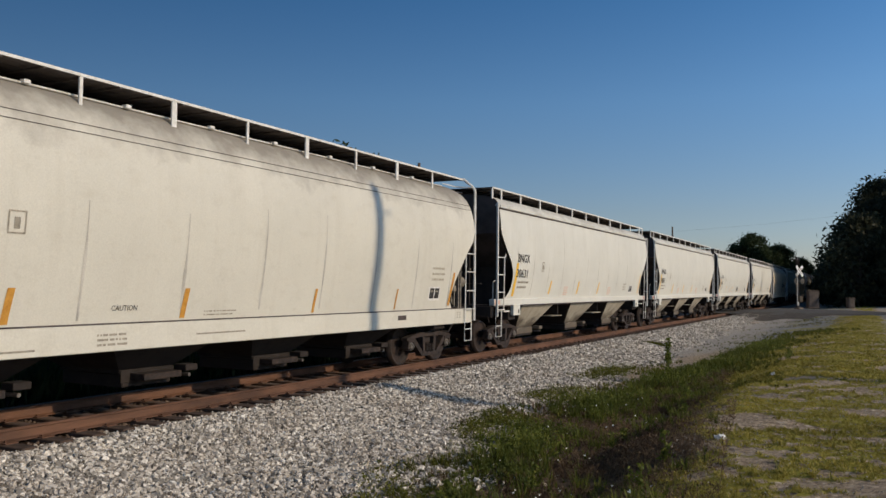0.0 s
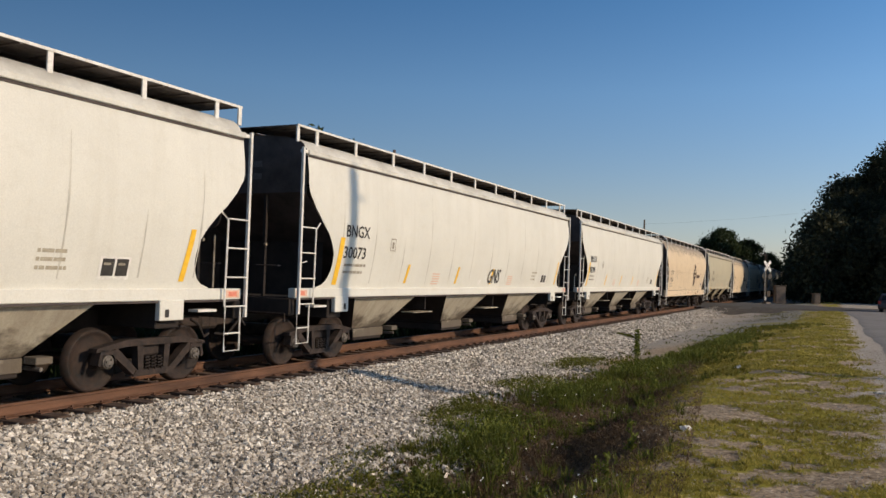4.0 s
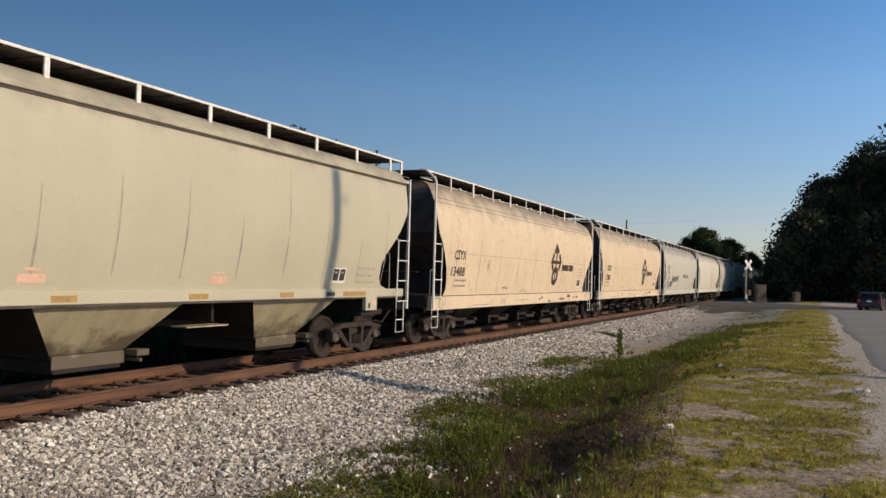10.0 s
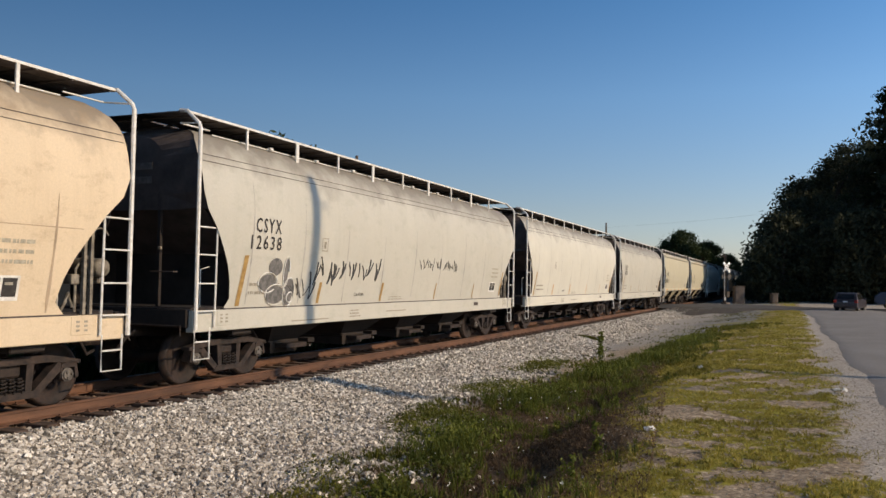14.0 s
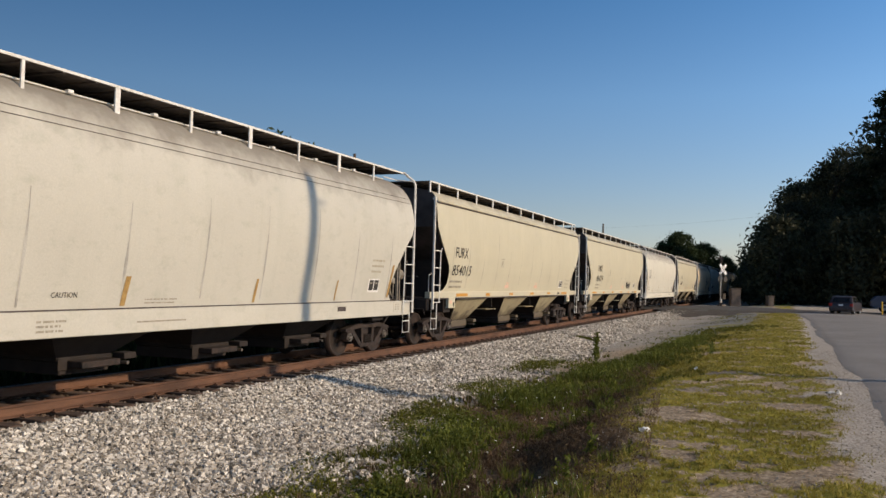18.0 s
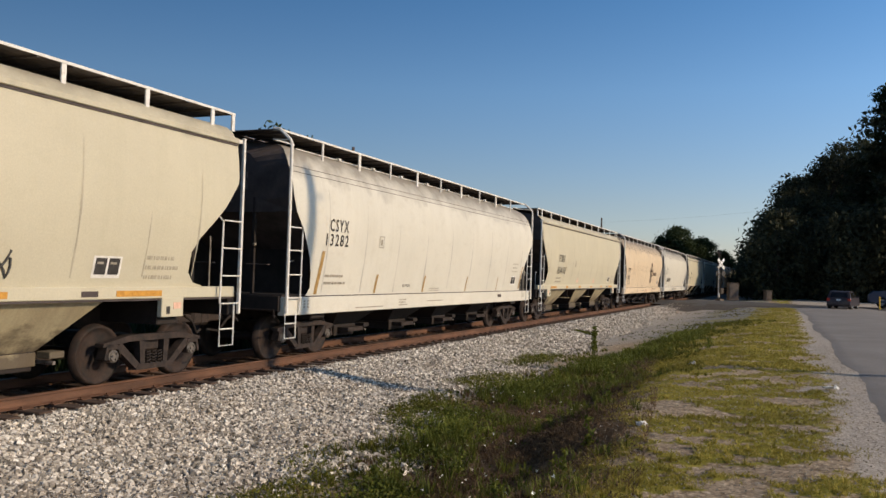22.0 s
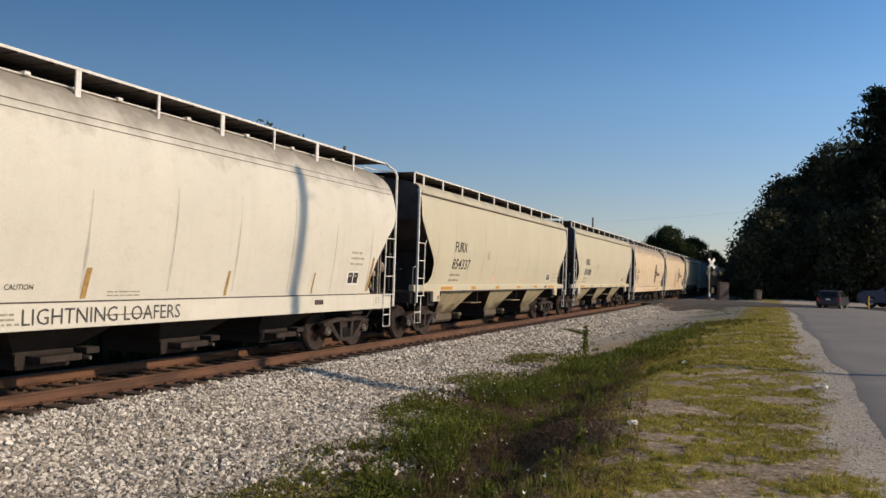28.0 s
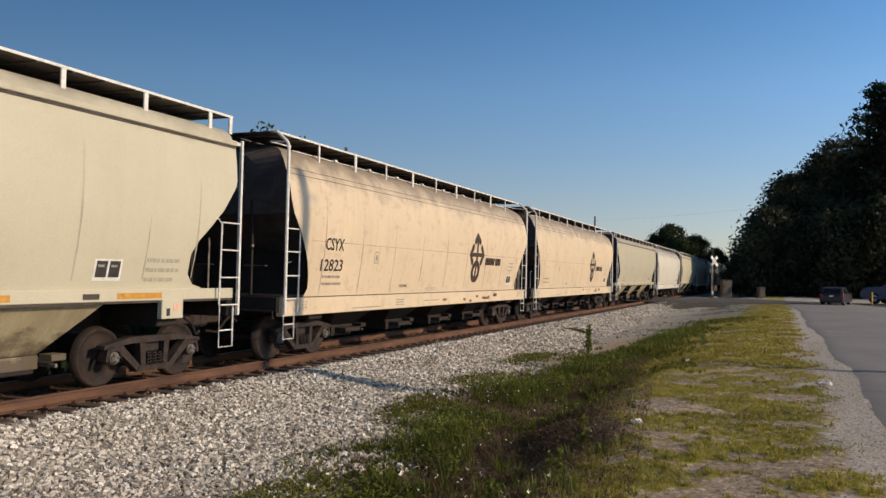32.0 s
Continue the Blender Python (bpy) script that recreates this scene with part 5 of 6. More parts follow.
for ob in bpy.data.objects:
    if ob.name.startswith("graffiti"):
        ob["kind"] = "stuff"


# ---- trees ----
def leaf_mat(name, a, b):
    m, n, l, p = node_mat(name)
    geo = n.new("ShaderNodeNewGeometry")
    c = ramp(n, l, geo.outputs["Random Per Island"], [(0.1, a), (0.9, b)])
    c = mix(n, l, ramp(n, l, noise_tex(n, l, 0.5, 3, 0.6), [(0.35, (0, 0, 0)), (0.7, (0.6, 0.6, 0.6))]), c, tuple(v * 0.55 for v in a))
    l.new(c, p.inputs["Base Color"])
    p.inputs["Roughness"].default_value = 0.62
    p.inputs["Specular IOR Level"].default_value = 0.22
    # leaves let part of the light through
    thin = n.new("ShaderNodeBsdfTranslucent")
    l.new(c, thin.inputs["Color"])
    both = n.new("ShaderNodeMixShader")
    both.inputs[0].default_value = 0.35
    l.new(p.outputs[0], both.inputs[1])
    l.new(thin.outputs[0], both.inputs[2])
    l.new(both.outputs[0], n["Material Output"].inputs["Surface"])
    return m


LEAF = leaf_mat("broad_leaves", (0.034, 0.040, 0.022), (0.086, 0.091, 0.050))
LEAF_FAR = leaf_mat("far_leaves", (0.035, 0.055, 0.022), (0.075, 0.105, 0.042))
NEEDLE = leaf_mat("pine_needles", (0.014, 0.028, 0.010), (0.035, 0.058, 0.018))
BARK = simple("bark", (0.035, 0.026, 0.02), (0.10, 0.08, 0.06), 6, 0.95, stretch=(3, 3, 0.5), bump_d=0.02)


def leaf_cloud(centres, per, spread, size, seed, flat=0.8):
    """Many small leaf blades scattered round the clump centres."""
    r = np.random.RandomState(seed)
    c = np.repeat(np.array(centres), per, 0)
    n = len(c)
    c = c + r.normal(0, 1, (n, 3)) * spread * np.array([1, 1, flat])
    a = r.normal(0, 1, (n, 3))
    a /= np.linalg.norm(a, axis=1)[:, None]
    b = np.cross(a, r.normal(0, 1, (n, 3)))
    b /= np.linalg.norm(b, axis=1)[:, None]
    s = size * r.uniform(0.6, 1.35, (n, 1))
    v = np.stack([c - a * s, c + b * s * 0.45, c + a * s, c - b * s * 0.45], 1).reshape(-1, 3)
    f = np.arange(4 * n).reshape(-1, 4)
    return v, f


def cloud_mesh(name, v, f, material):
    me = bpy.data.meshes.new(name)
    me.from_pydata(v.tolist(), [], f.tolist())
    me.materials.append(material)
    return me


def broadleaf(h, rad, low, seed, label, material, per=75, clumps=85, leaf=0.20, spread=0.52):
    t = thing("tree", label, "tree", "trees round the crossing")
    r = random.Random(seed)
    s = Shape()
    lean = (r.uniform(-0.4, 0.4), r.uniform(-0.4, 0.4))
    top = h * 0.72
    s.tube([(0, 0, -0.3), (lean[0] * 0.3, lean[1] * 0.3, h * 0.25), (lean[0] * 0.7, lean[1] * 0.7, h * 0.5), (lean[0], lean[1], top)], h * 0.022, 8, h * 0.006)
    cs = []
    for k in range(clumps):
        a = r.uniform(0, 2 * math.pi)
        q = r.random()
        zz = low + (h - low) * q
        shape = math.sin(math.pi * min(1, 0.16 + 0.82 * q)) ** 0.65
        rr = rad * shape * (0.35 + 0.65 * math.sqrt(r.random())) * (1 + 0.22 * math.sin(3 * a + seed) + 0.15 * math.sin(5 * a + 2 * q * 6))
        cs.append((rr * math.cos(a), rr * math.sin(a), zz))
        if k % 6 == 0:
            z0 = min(top, max(h * 0.2, zz - rr * 0.7))
            s.tube([(lean[0] * z0 / top, lean[1] * z0 / top, z0), (rr * 0.5 * math.cos(a), rr * 0.5 * math.sin(a), (z0 + zz) / 2 + 0.2), cs[-1]], h * 0.008, 5, h * 0.002)
    part("trunk", s, BARK, t, "", True)
    v, f = leaf_cloud(cs, per, spread, leaf, seed)
    part("crown", cloud_mesh("crown", v, f, material), None, t)
    return t


def pine(h, rad, seed, label):
    t = thing("tree", label, "tree", "trees round the crossing")
    r = random.Random(seed)
    s = Shape().tube([(0, 0, -0.3), (0.1, 0.1, h * 0.5), (0.0, 0.15, h)], h * 0.016, 8, 0.03)
    cs = []
    for k in range(46):
        q = 0.35 + 0.65 * k / 45
        a = k * 2.4 + r.uniform(-0.4, 0.4)
        rr = rad * (1.12 - q) * 1.5 * r.uniform(0.55, 1.1)
        z = h * q
        tip = (rr * math.cos(a), rr * math.sin(a), z + rr * 0.12)
        s.tube([(0, 0.1, z), tip], 0.05, 5, 0.015)
        for m in (0.45, 0.72, 1.0):
            cs.append((tip[0] * m, tip[1] * m, z + rr * 0.12 * m + 0.1))
    part("trunk", s, BARK, t, "", True)
    v, f = leaf_cloud(cs, 55, 0.34, 0.17, seed, 0.45)
    part("crown", cloud_mesh("crown", v, f, NEEDLE), None, t)
    return t


def wood(x, y, rz, k):
    """A pose in the wood beyond the crossing."""
    return pose(10.5 + 1.40 * (x - 10.5), 1.40 * y, 0, 0, 0, rz) @ Matrix.Diagonal((1.40 * k, 1.40 * k, 1.40 * k, 1))


TA = broadleaf(14.5, 4.6, 1.2, 3, "tall dark-green broadleaf tree with a ragged crown", LEAF, 95, 120, 0.19, 0.46)
TA.matrix_basis = wood(18.6, 83, 0, 0.97)
TB = broadleaf(11.0, 3.8, 0.6, 7, "dense dark-green broadleaf tree beside the road", LEAF, 90, 110)
TB.matrix_basis = wood(12.4, 91, 0, 0.96)
TC = broadleaf(7.2, 2.6, 0.3, 12, "low bushy dark-green tree behind the crossing", LEAF, 80, 75)
TC.matrix_basis = wood(9.3, 96, 0, 0.95)
# copies furthest right stand out of view, for the shade they cast
for x, y, rz, k in ((14.9, 87, 40, 0.76), (21.5, 79, 130, 1.08), (25, 84, 200, 1.12), (23.5, 78, 75, 1.05), (29, 80, 20, 1.2), (30, 79, 160, 1.1), 
                    (24, 100, 330, 1.1), (18, 112, 15, 1.05)):
    copy_thing(TA, wood(x, y, rz, k * 0.92))
for x, y, rz, k in ((16.5, 96, 60, 1.05), (12.4, 102, 200, 0.95), (20.0, 90, 110, 0.9), (26, 78, 300, 0.85), (22.2, 86, 20, 0.9), (31, 84, 90, 1.0), (12.5, 118, 45, 1.1), (13, 130, 145, 1.1), (14, 148, 30, 1.15)):
    copy_thing(TB, wood(x, y, rz, k * 0.92))
for x, y, rz, k in ((10.4, 93, 50, 0.8), (13.9, 85.5, 110, 0.75), (16.8, 84.5, 220, 0.7), (19.5, 80.5, 10, 0.6), (10.0, 108, 300, 1.0), (10.4, 122, 90, 1.1), (10.2, 138, 10, 1.1), (24.5, 77, 80, 0.7), (22.6, 80, 160, 0.7)):
    copy_thing(TC, wood(x, y, rz, k * 0.92))
for x, y, rz, k in ((15.5, 85, 10, 0.80), (18.0, 86, 80, 0.85), (20.5, 84, 150, 0.9), (13.2, 90, 220, 0.8), (16.5, 92, 300, 0.95), (23, 90, 40, 1.0)):
    copy_thing(TC, pose(10.5 + 1.17 * (x - 10.5), 1.17 * y, 0, 0, 0, rz) @ Matrix.Diagonal((1.17 * k, 1.17 * k, 1.17 * k, 1)))
# low row close to the track, added to keep the far cars shaded
for x, y, rz, k in ((10.1, 101.5, 70, 1.0), (10.1, 109, 15, 1.0), (5.6, 116, 10, 0.42), (6.4, 124, 80, 0.45), (5.4, 133, 160, 0.45), (5.8, 144, 220, 0.5), (5.2, 156, 40, 0.55), (5.5, 170, 300, 0.6), (5.2, 186, 120, 0.65)):
    copy_thing(TC, pose(x, y, 0, 0, 0, rz) @ Matrix.Diagonal((k, k, k, 1)))
pine(20.5, 4.0, 9, "tall dark pine with level branches").matrix_basis = wood(18.7, 80, 0, 0.9)
TF = broadleaf(12.2, 4.9, 0.8, 31, "distant round-headed dark-green tree", LEAF_FAR, 80, 220, 0.26, 0.5)
TF.matrix_basis = pose(-9.5, 172, 0)
for x, y, rz, k in ((-5.2, 178, 80, 0.85), (-1.5, 185, 200, 0.66), (-13, 180, 30, 0.85), (2.5, 200, 120, 0.62), (-18, 190, 10, 0.8), (6.5, 205, 60, 0.7), (-24, 186, 140, 0.7), (9.5, 170, 10, 0.7), (10.5, 190, 70, 0.75), (-32, 176, 33, 0.7)):
    copy_thing(TF, pose(x, y, 0, 0, 0, rz) @ Matrix.Diagonal((k, k, k, 1)))
TG = broadleaf(9.7, 2.2, 2.5, 41, "slim green tree behind the train", LEAF_FAR, 60, 60, 0.16, 0.3)
TG.matrix_basis = pose(-14, 35.3, -0.8)
copy_thing(TG, pose(-14.3, 38.9, -0.6, 0, 0, 100) @ Matrix.Diagonal((0.9, 0.9, 0.975, 1)))

# ---- utility poles, wires ----
WOOD = simple("weathered_pole_wood", (0.055, 0.042, 0.032), (0.13, 0.10, 0.08), 5, 0.9, stretch=(4, 4, 0.4))
STEEL = simple("galvanised_mast", (0.30, 0.30, 0.30), (0.48, 0.48, 0.47), 6, 0.45, 0.4)
GLASSY = simple("insulator", (0.15, 0.17, 0.16), (0.3, 0.32, 0.3), 8, 0.3)


def utility_pole(x, y, h, arms, r=0.14):
    t = thing("utility_pole", "weathered wooden utility pole with a crossarm" if arms else "bare weathered wooden utility pole", "utility pole", m=pose(x, y, float(ground_z(x, y))))
    part("pole", Shape().tube([(0, 0, -0.3), (0, 0, h * 0.5), (0, 0, h)], r, 10, r * 0.7), WOOD, t, "", True)
    for z, w in arms:
        part("crossarm", Shape().box(-0.04, 0.04, -w, w, z - 0.016, z + 0.016, 0.004), WOOD, t)
        for k in (-0.9, -0.5, 0.5, 0.9):
            part("insulator", Shape().tube([(0, k * w, z + 0.06), (0, k * w, z + 0.14), (0, k * w, z + 0.2)], 0.035, 8, 0.02), GLASSY, t)
    return t


utility_pole(-9.3, 96, 9.3, [(8.2, 0.5)], 0.13)
utility_pole(-10.0, 36.8, 8.55, [(7.9, 0.4)], 0.11)
# unseen shadow caster by the road: mast and panels sized for the track's shadow
t = thing("sign_mast", "unseen slim steel mast, panels shaped for its shadow on the track", "sign mast", m=pose(24.0, 15.07, 0.1))
part("mast", Shape().tube([(0, 0, -0.2), (0, 0, 8.6), (0, 0, 14.0)], 0.035, 8), STEEL, t)
part("sign_panel", Shape().box(-0.03, 0.03, -0.16, 0.16, 9.75, 13.9, 0.02), WOOD, t, "long narrow panel shaped for its shadow")
part("panel_foot", Shape().box(-0.025, 0.025, -0.12, 0.12, 8.0, 8.5, 0.01), WOOD, t)
part("panel_base", Shape().box(-0.035, 0.035, -0.24, 0.24, 8.5, 9.75, 0.02), WOOD, t)
part("crossarm", Shape().box(-0.03, 0.03, 0.16, 0.50, 13.25, 13.30, 0.006), WOOD, t)
# a bare pole across the road whose shadow crosses the verge
utility_pole(30.0, 18.5, 9.7, [], 0.22)
for k, (a, b, sag) in enumerate((((-9.3, 96, 8.5), (40, 70, 13), 1.2),)):
    w = thing("overhead_wire", "thin dark overhead wire", "wire")
    pts = [tuple(Vector(a).lerp(Vector(b), q / 12) - Vector((0, 0, sag * 4 * q / 12 * (1 - q / 12)))) for q in range(13)]
    part("strand", Shape().tube(pts, 0.004, 4), UNDER, w)

# ---- level crossing signal ----
SIGN_WHITE = simple("sign_white", (0.78, 0.78, 0.76), (0.86, 0.86, 0.84), 4, 0.35, bump_d=0)
CABINET = simple("cabinet_metal", (0.085, 0.064, 0.050), (0.155, 0.118, 0.092), 4, 0.7)
sg = thing("crossing_signal", "level crossing signal mast with a white crossbuck", "crossing signal", m=pose(4.85, 84.5, 0.02, 0, 0, 55))
part("mast", Shape().tube([(0, 0, 0), (0, 0, 4.6)], 0.055, 10), UNDER, sg)
part("foundation", Shape().box(-0.3, 0.3, -0.3, 0.3, -0.1, 0.18, 0.03), CABINET, sg)
for a in (45, -45):
    blade = part("crossbuck_blade", Shape().box(-0.66, 0.66, -0.012, 0.012, -0.14, 0.14, 0.006), SIGN_WHITE, sg, "white crossbuck blade")
    blade.matrix_basis = pose(0, -0.10 - (0.03 if a > 0 else 0), 3.62, 0, a, 0)
    part("lettering", Shape().box(-0.4, 0.4, -0.014, -0.0125, -0.035, 0.035), BLACK, blade)
part("light_bar", Shape().box(-0.55, 0.55, -0.06, -0.01, 2.62, 2.72, 0.01), BLACK, sg)
for d in (1, -1):
    l1 = part("lamp_hood", Shape().lathe([(-0.02, 0.05), (0.0, 0.28), (0.02, 0.28), (0.03, 0.13)], (0, 0, 0), 18), BLACK, sg, "black signal lamp backing")
    l1.matrix_basis = pose(0.42 * d, -0.1, 2.67, 0, 0, 90)
part("pole_arm", Shape().box(-0.45, 0.45, 0.22, 0.30, 4.66, 4.78, 0.01), UNDER, sg)
part("bell", Shape().lathe([(-0.09, 0.06), (0, 0.13), (0.09, 0.06)], (0, 0, 4.7), 12), BLACK, sg)
part("gate_motor", Shape().box(-0.22, 0.22, -0.32, -0.08, 0.7, 1.25, 0.03), BARK, sg)
part("gate_arm", Shape().box(-0.42, -0.36, -0.2, -0.14, 0.6, 3.5, 0.01), STEEL, sg, "raised pale gate arm")
part("signal_pole", Shape().tube([(0.12, 0.3, 0), (0.12, 0.3, 5.0)], 0.075, 8), UNDER, sg, "dark pole behind the mast")
part("counterweight", Shape().box(-0.46, -0.24, -0.24, -0.1, 0.35, 0.75, 0.03), STEEL, sg)
for x, y, w, h, lab in ((5.5, 95, 0.52, 1.75, "weathered brown signal cabinet beside the crossing"), (9.1, 93, 0.30, 1.05, "small brown equipment box under the trees")):
    cb = thing("signal_cabinet", lab, "cabinet", m=pose(x, y, 0, 0, 0, 20))
    part("body", Shape().box(-w, w, -0.4, 0.4, 0.1, h, 0.02), CABINET, cb)
    part("roof", Shape().box(-w - 0.07, w + 0.07, -0.47, 0.47, h, h + 0.07, 0.02), CABINET, cb)
    part("door", Shape().box(-w + 0.1, w - 0.1, -0.43, -0.41, 0.2, h - 0.1, 0.005), CABINET, cb)
    part("plinth", Shape().box(-w - 0.05, w + 0.05, -0.45, 0.45, -0.1, 0.1, 0.02), CABINET, cb)

# ---- parked cars ----
GLASS = simple("dark_car_glass", (0.012, 0.013, 0.015), (0.02, 0.022, 0.025), 2, 0.08, bump_d=0)
TYRE = simple("tyre_rubber", (0.012, 0.012, 0.012), (0.028, 0.028, 0.028), 12, 0.85)
TAIL = simple("tail_lamp_red", (0.25, 0.01, 0.01), (0.40, 0.03, 0.02), 12, 0.25, bump_d=0)


def parked_car(m, coat, label):
    """Hatchback seen from behind; x across, y forward."""
    t = thing("car", label, "car", m=m)
    W2 = 0.86
    prof = [(-2.0, 0.32), (-2.05, 0.55), (-2.02, 0.80), (-1.92, 0.92), (-1.62, 1.36), (-1.40, 1.43), (-0.3, 1.45), (0.25, 1.38), (0.95, 0.97), (1.8, 0.92), (2.05, 0.70), (2.1, 0.42), (2.0, 0.28), (-1.9, 0.26)]
    s = Shape()
    rows = []
    for k, f in enumerate((-1, -0.97, -0.9, 0, 0.9, 0.97, 1)):
        row = []
        for y, z in prof:
            tum = 0.16 * max(0, (z - 0.92)) / 0.5
            q = 0.94 if abs(f) == 1 else 1.0
            row.append((f * (W2 - tum), y * (q if abs(y) > 1.5 else 1), z if abs(f) < 1 else 0.3 + (z - 0.3) * 0.97))
        rows.append(row + [row[0]])
    s.grid(rows)
    s.add(rows[0][:-1], [tuple(range(len(prof)))])
    s.add(rows[-1][:-1], [tuple(range(len(prof)))])
    part("body", s, coat, t, "", True)
    part("rear_window", Shape().add([(-0.62, -1.925, 0.97), (0.62, -1.925, 0.97), (0.56, -1.68, 1.33), (-0.56, -1.68, 1.33)], [(0, 1, 2, 3)]), GLASS, t)
    part("windscreen", Shape().add([(-0.68, 0.93, 1.0), (0.68, 0.93, 1.0), (0.6, 0.33, 1.36), (-0.6, 0.33, 1.36)], [(0, 1, 2, 3)]), GLASS, t)
    for d in (1, -1):
        part("side_window", Shape().add([(d * 0.865, -1.5, 0.95), (d * 0.865, 0.75, 0.97), (d * 0.735, 0.2, 1.34), (d * 0.735, -1.3, 1.36)], [(0, 1, 2, 3)]), GLASS, t)
        part("tail_lamp", Shape().box(*sorted((d * 0.62, d * 0.85)), -2.045, -1.95, 0.66, 0.88, 0.015), TAIL, t, "red tail lamp")
        part("mirror", Shape().box(*sorted((d * 0.88, d * 1.02)), 0.55, 0.68, 0.92, 1.04, 0.02), coat, t)
        for y in (-1.28, 1.32):
            w = part("wheel", Shape().lathe([(d * 0.62, 0.18), (d * 0.62, 0.29), (d * 0.66, 0.315), (d * 0.80, 0.315), (d * 0.84, 0.29), (d * 0.84, 0.2)], (0, y, 0.31), 20), TYRE, t, "", True)
            part("rim", Shape().lathe([(d * 0.82, 0.19), (d * 0.85, 0.18), (d * 0.845, 0.05)], (0, y, 0.31), 14), STEEL, w)
    part("bumper", Shape().box(-0.84, 0.84, -2.1, -1.98, 0.36, 0.56, 0.03), coat, t)
    part("number_plate", Shape().box(-0.16, 0.16, -2.06, -2.045, 0.70, 0.82), SIGN_WHITE, t)
    return t


def car_paint(name, c):
    m, n, l, p = node_mat(name)
    g = noise_tex(n, l, 3, 4, 0.6)
    l.new(ramp(n, l, g, [(0.3, tuple(v * 0.8 for v in c)), (0.7, c)]), p.inputs["Base Color"])
    p.inputs["Roughness"].default_value, p.inputs["Metallic"].default_value = 0.35, 0.3
    return m


parked_car(pose(15.0, 72.0, 0.0, 0, 0, -13), car_paint("dark_slate_paint", (0.060, 0.052, 0.058)), "slate grey hatchback standing on the road")
parked_car(pose(20.5, 77, 0.1, 0, 0, 62) @ Matrix.Scale(1.5, 4), car_paint("dark_blue_paint", (0.075, 0.088, 0.135)), "dark blue car parked on the grass under the trees")
yp = thing("marker_post", "yellow plastic marker post beside the road", "post", m=pose(17.75, 74, 0.02))
part("post", Shape().tube([(0, 0, -0.1), (0, 0, 1.0), (0, 0, 1.06)], 0.06, 10, 0.05), YELLOW, yp)

# ---- litter ----
PAPER = simple("white_litter", (0.70, 0.69, 0.66), (0.85, 0.84, 0.80), 12, 0.7)


def litter(x, y, l, w, rz, seed, label):
    r = random.Random(seed)
    s = Shape()
    rows = []
    for a in range(6):
        rows.append([((a / 5 - 0.5) * l, (b / 3 - 0.5) * w * r.uniform(0.8, 1.1), 0.015 + r.uniform(0, 0.09) * (1 if 0 < a < 5 and 0 < b < 3 else 0.4)) for b in range(4)])
    s.grid(rows)
    low = [[(p[0], p[1], p[2] - 0.012) for p in row] for row in rows]
    s.grid(low)
    ob = new("litter", s.mesh("litter", PAPER))
    ob.matrix_world = pose(x, y, float(ground_z(x, y)) + 0.005, 0, 0, rz)
    tagged(ob, label, "litter")


litter(8.97, 10.07, 0.13, 0.11, 20, 1, "crumpled white paper in the grass")
litter(11.26, 14.9, 0.24, 0.12, -35, 2, "flattened white packaging on the gravel edge")
litter(8.68, 19.1, 0.15, 0.10, 0, 3, "scrap of white paper in the grass")

# ---- weeds and grass ----
WEED = leaf_mat("weed_green", (0.060, 0.080, 0.014), (0.215, 0.24, 0.040))
DRY = leaf_mat("dry_stems", (0.085, 0.055, 0.034), (0.27, 0.19, 0.115))
FOOT = leaf_mat("ditch_weed_green", (0.07, 0.08, 0.014), (0.24, 0.235, 0.04))
YGRASS = leaf_mat("thin_yellow_grass", (0.23, 0.205, 0.036), (0.56, 0.475, 0.12))


def blades(name, label, material, count, place, hmin, hmax, width, seed, lean=0.4):
    r = np.random.RandomState(seed)
    xy = place(r, count)
    n = len(xy)
    z = ground_z(xy[:, 0], xy[:, 1])
    base = np.column_stack([xy, z - 0.01])
    h = r.uniform(hmin, hmax, n)
    a = r.uniform(0, 2 * np.pi, n)
    side = np.column_stack([np.cos(a), np.sin(a), np.zeros(n)]) * (width * r.uniform(0.6, 1.4, n))[:, None]
    bend = np.column_stack([r.normal(0, lean, n) * h, r.normal(0, lean, n) * h, h])
    mid = base + bend * np.array([0.35, 0.35, 0.55])
    v = np.stack([base - side, base + side, mid + side * 0.8, mid - side * 0.8, base + bend], 1).reshape(-1, 3)
    k = np.arange(n) * 5
    f = [tuple(q) for q in np.column_stack([k, k + 1, k + 2, k + 3])] + [tuple(q) for q in np.column_stack([k + 3, k + 2, k + 4])]
    me = bpy.data.meshes.new(name)
    me.from_pydata(v.tolist(), [], [tuple(int(i) for i in q) for q in f])
    me.materials.append(material)
    ob = new(name, me)
    tagged(ob, label, name.replace("_", " "), kind="stuff")
    return ob


def verge_spots(x0, x1, y0, y1, seed, cut, s=1.6):
    def place(r, count):
        y = y0 + (y1 - y0) * r.uniform(0, 1, count * 3) ** 1.7
        x = r.uniform(0, 1, count * 3) * (x1 - x0) + x0
        keep = patchy(x, y, s, seed) + r.uniform(-0.2, 0.2, count * 3) > cut
        return np.column_stack([x, y])[keep][:count]
    return place


def belt_spots(left, right, y0, y1, seed, cut, s=1.6, lean=1.7):
    """Places between two lines along the track, more of them nearer to the start."""
    def place(r, count):
        y = y0 + (y1 - y0) * r.uniform(0, 1, count * 4) ** lean
        x = left(y) + (right(y) - left(y)) * (0.5 + 0.5 * np.clip(r.normal(0, 0.55, count * 4), -1.25, 1.25))
        keep = patchy(x, y, s, seed) + r.uniform(-0.12, 0.12, count * 4) > cut + 0.15 * smooth(10.5, 7.5, y) * smooth(7.4, 6.5, x)
        return np.column_stack([x, y])[keep][:count]
    return place


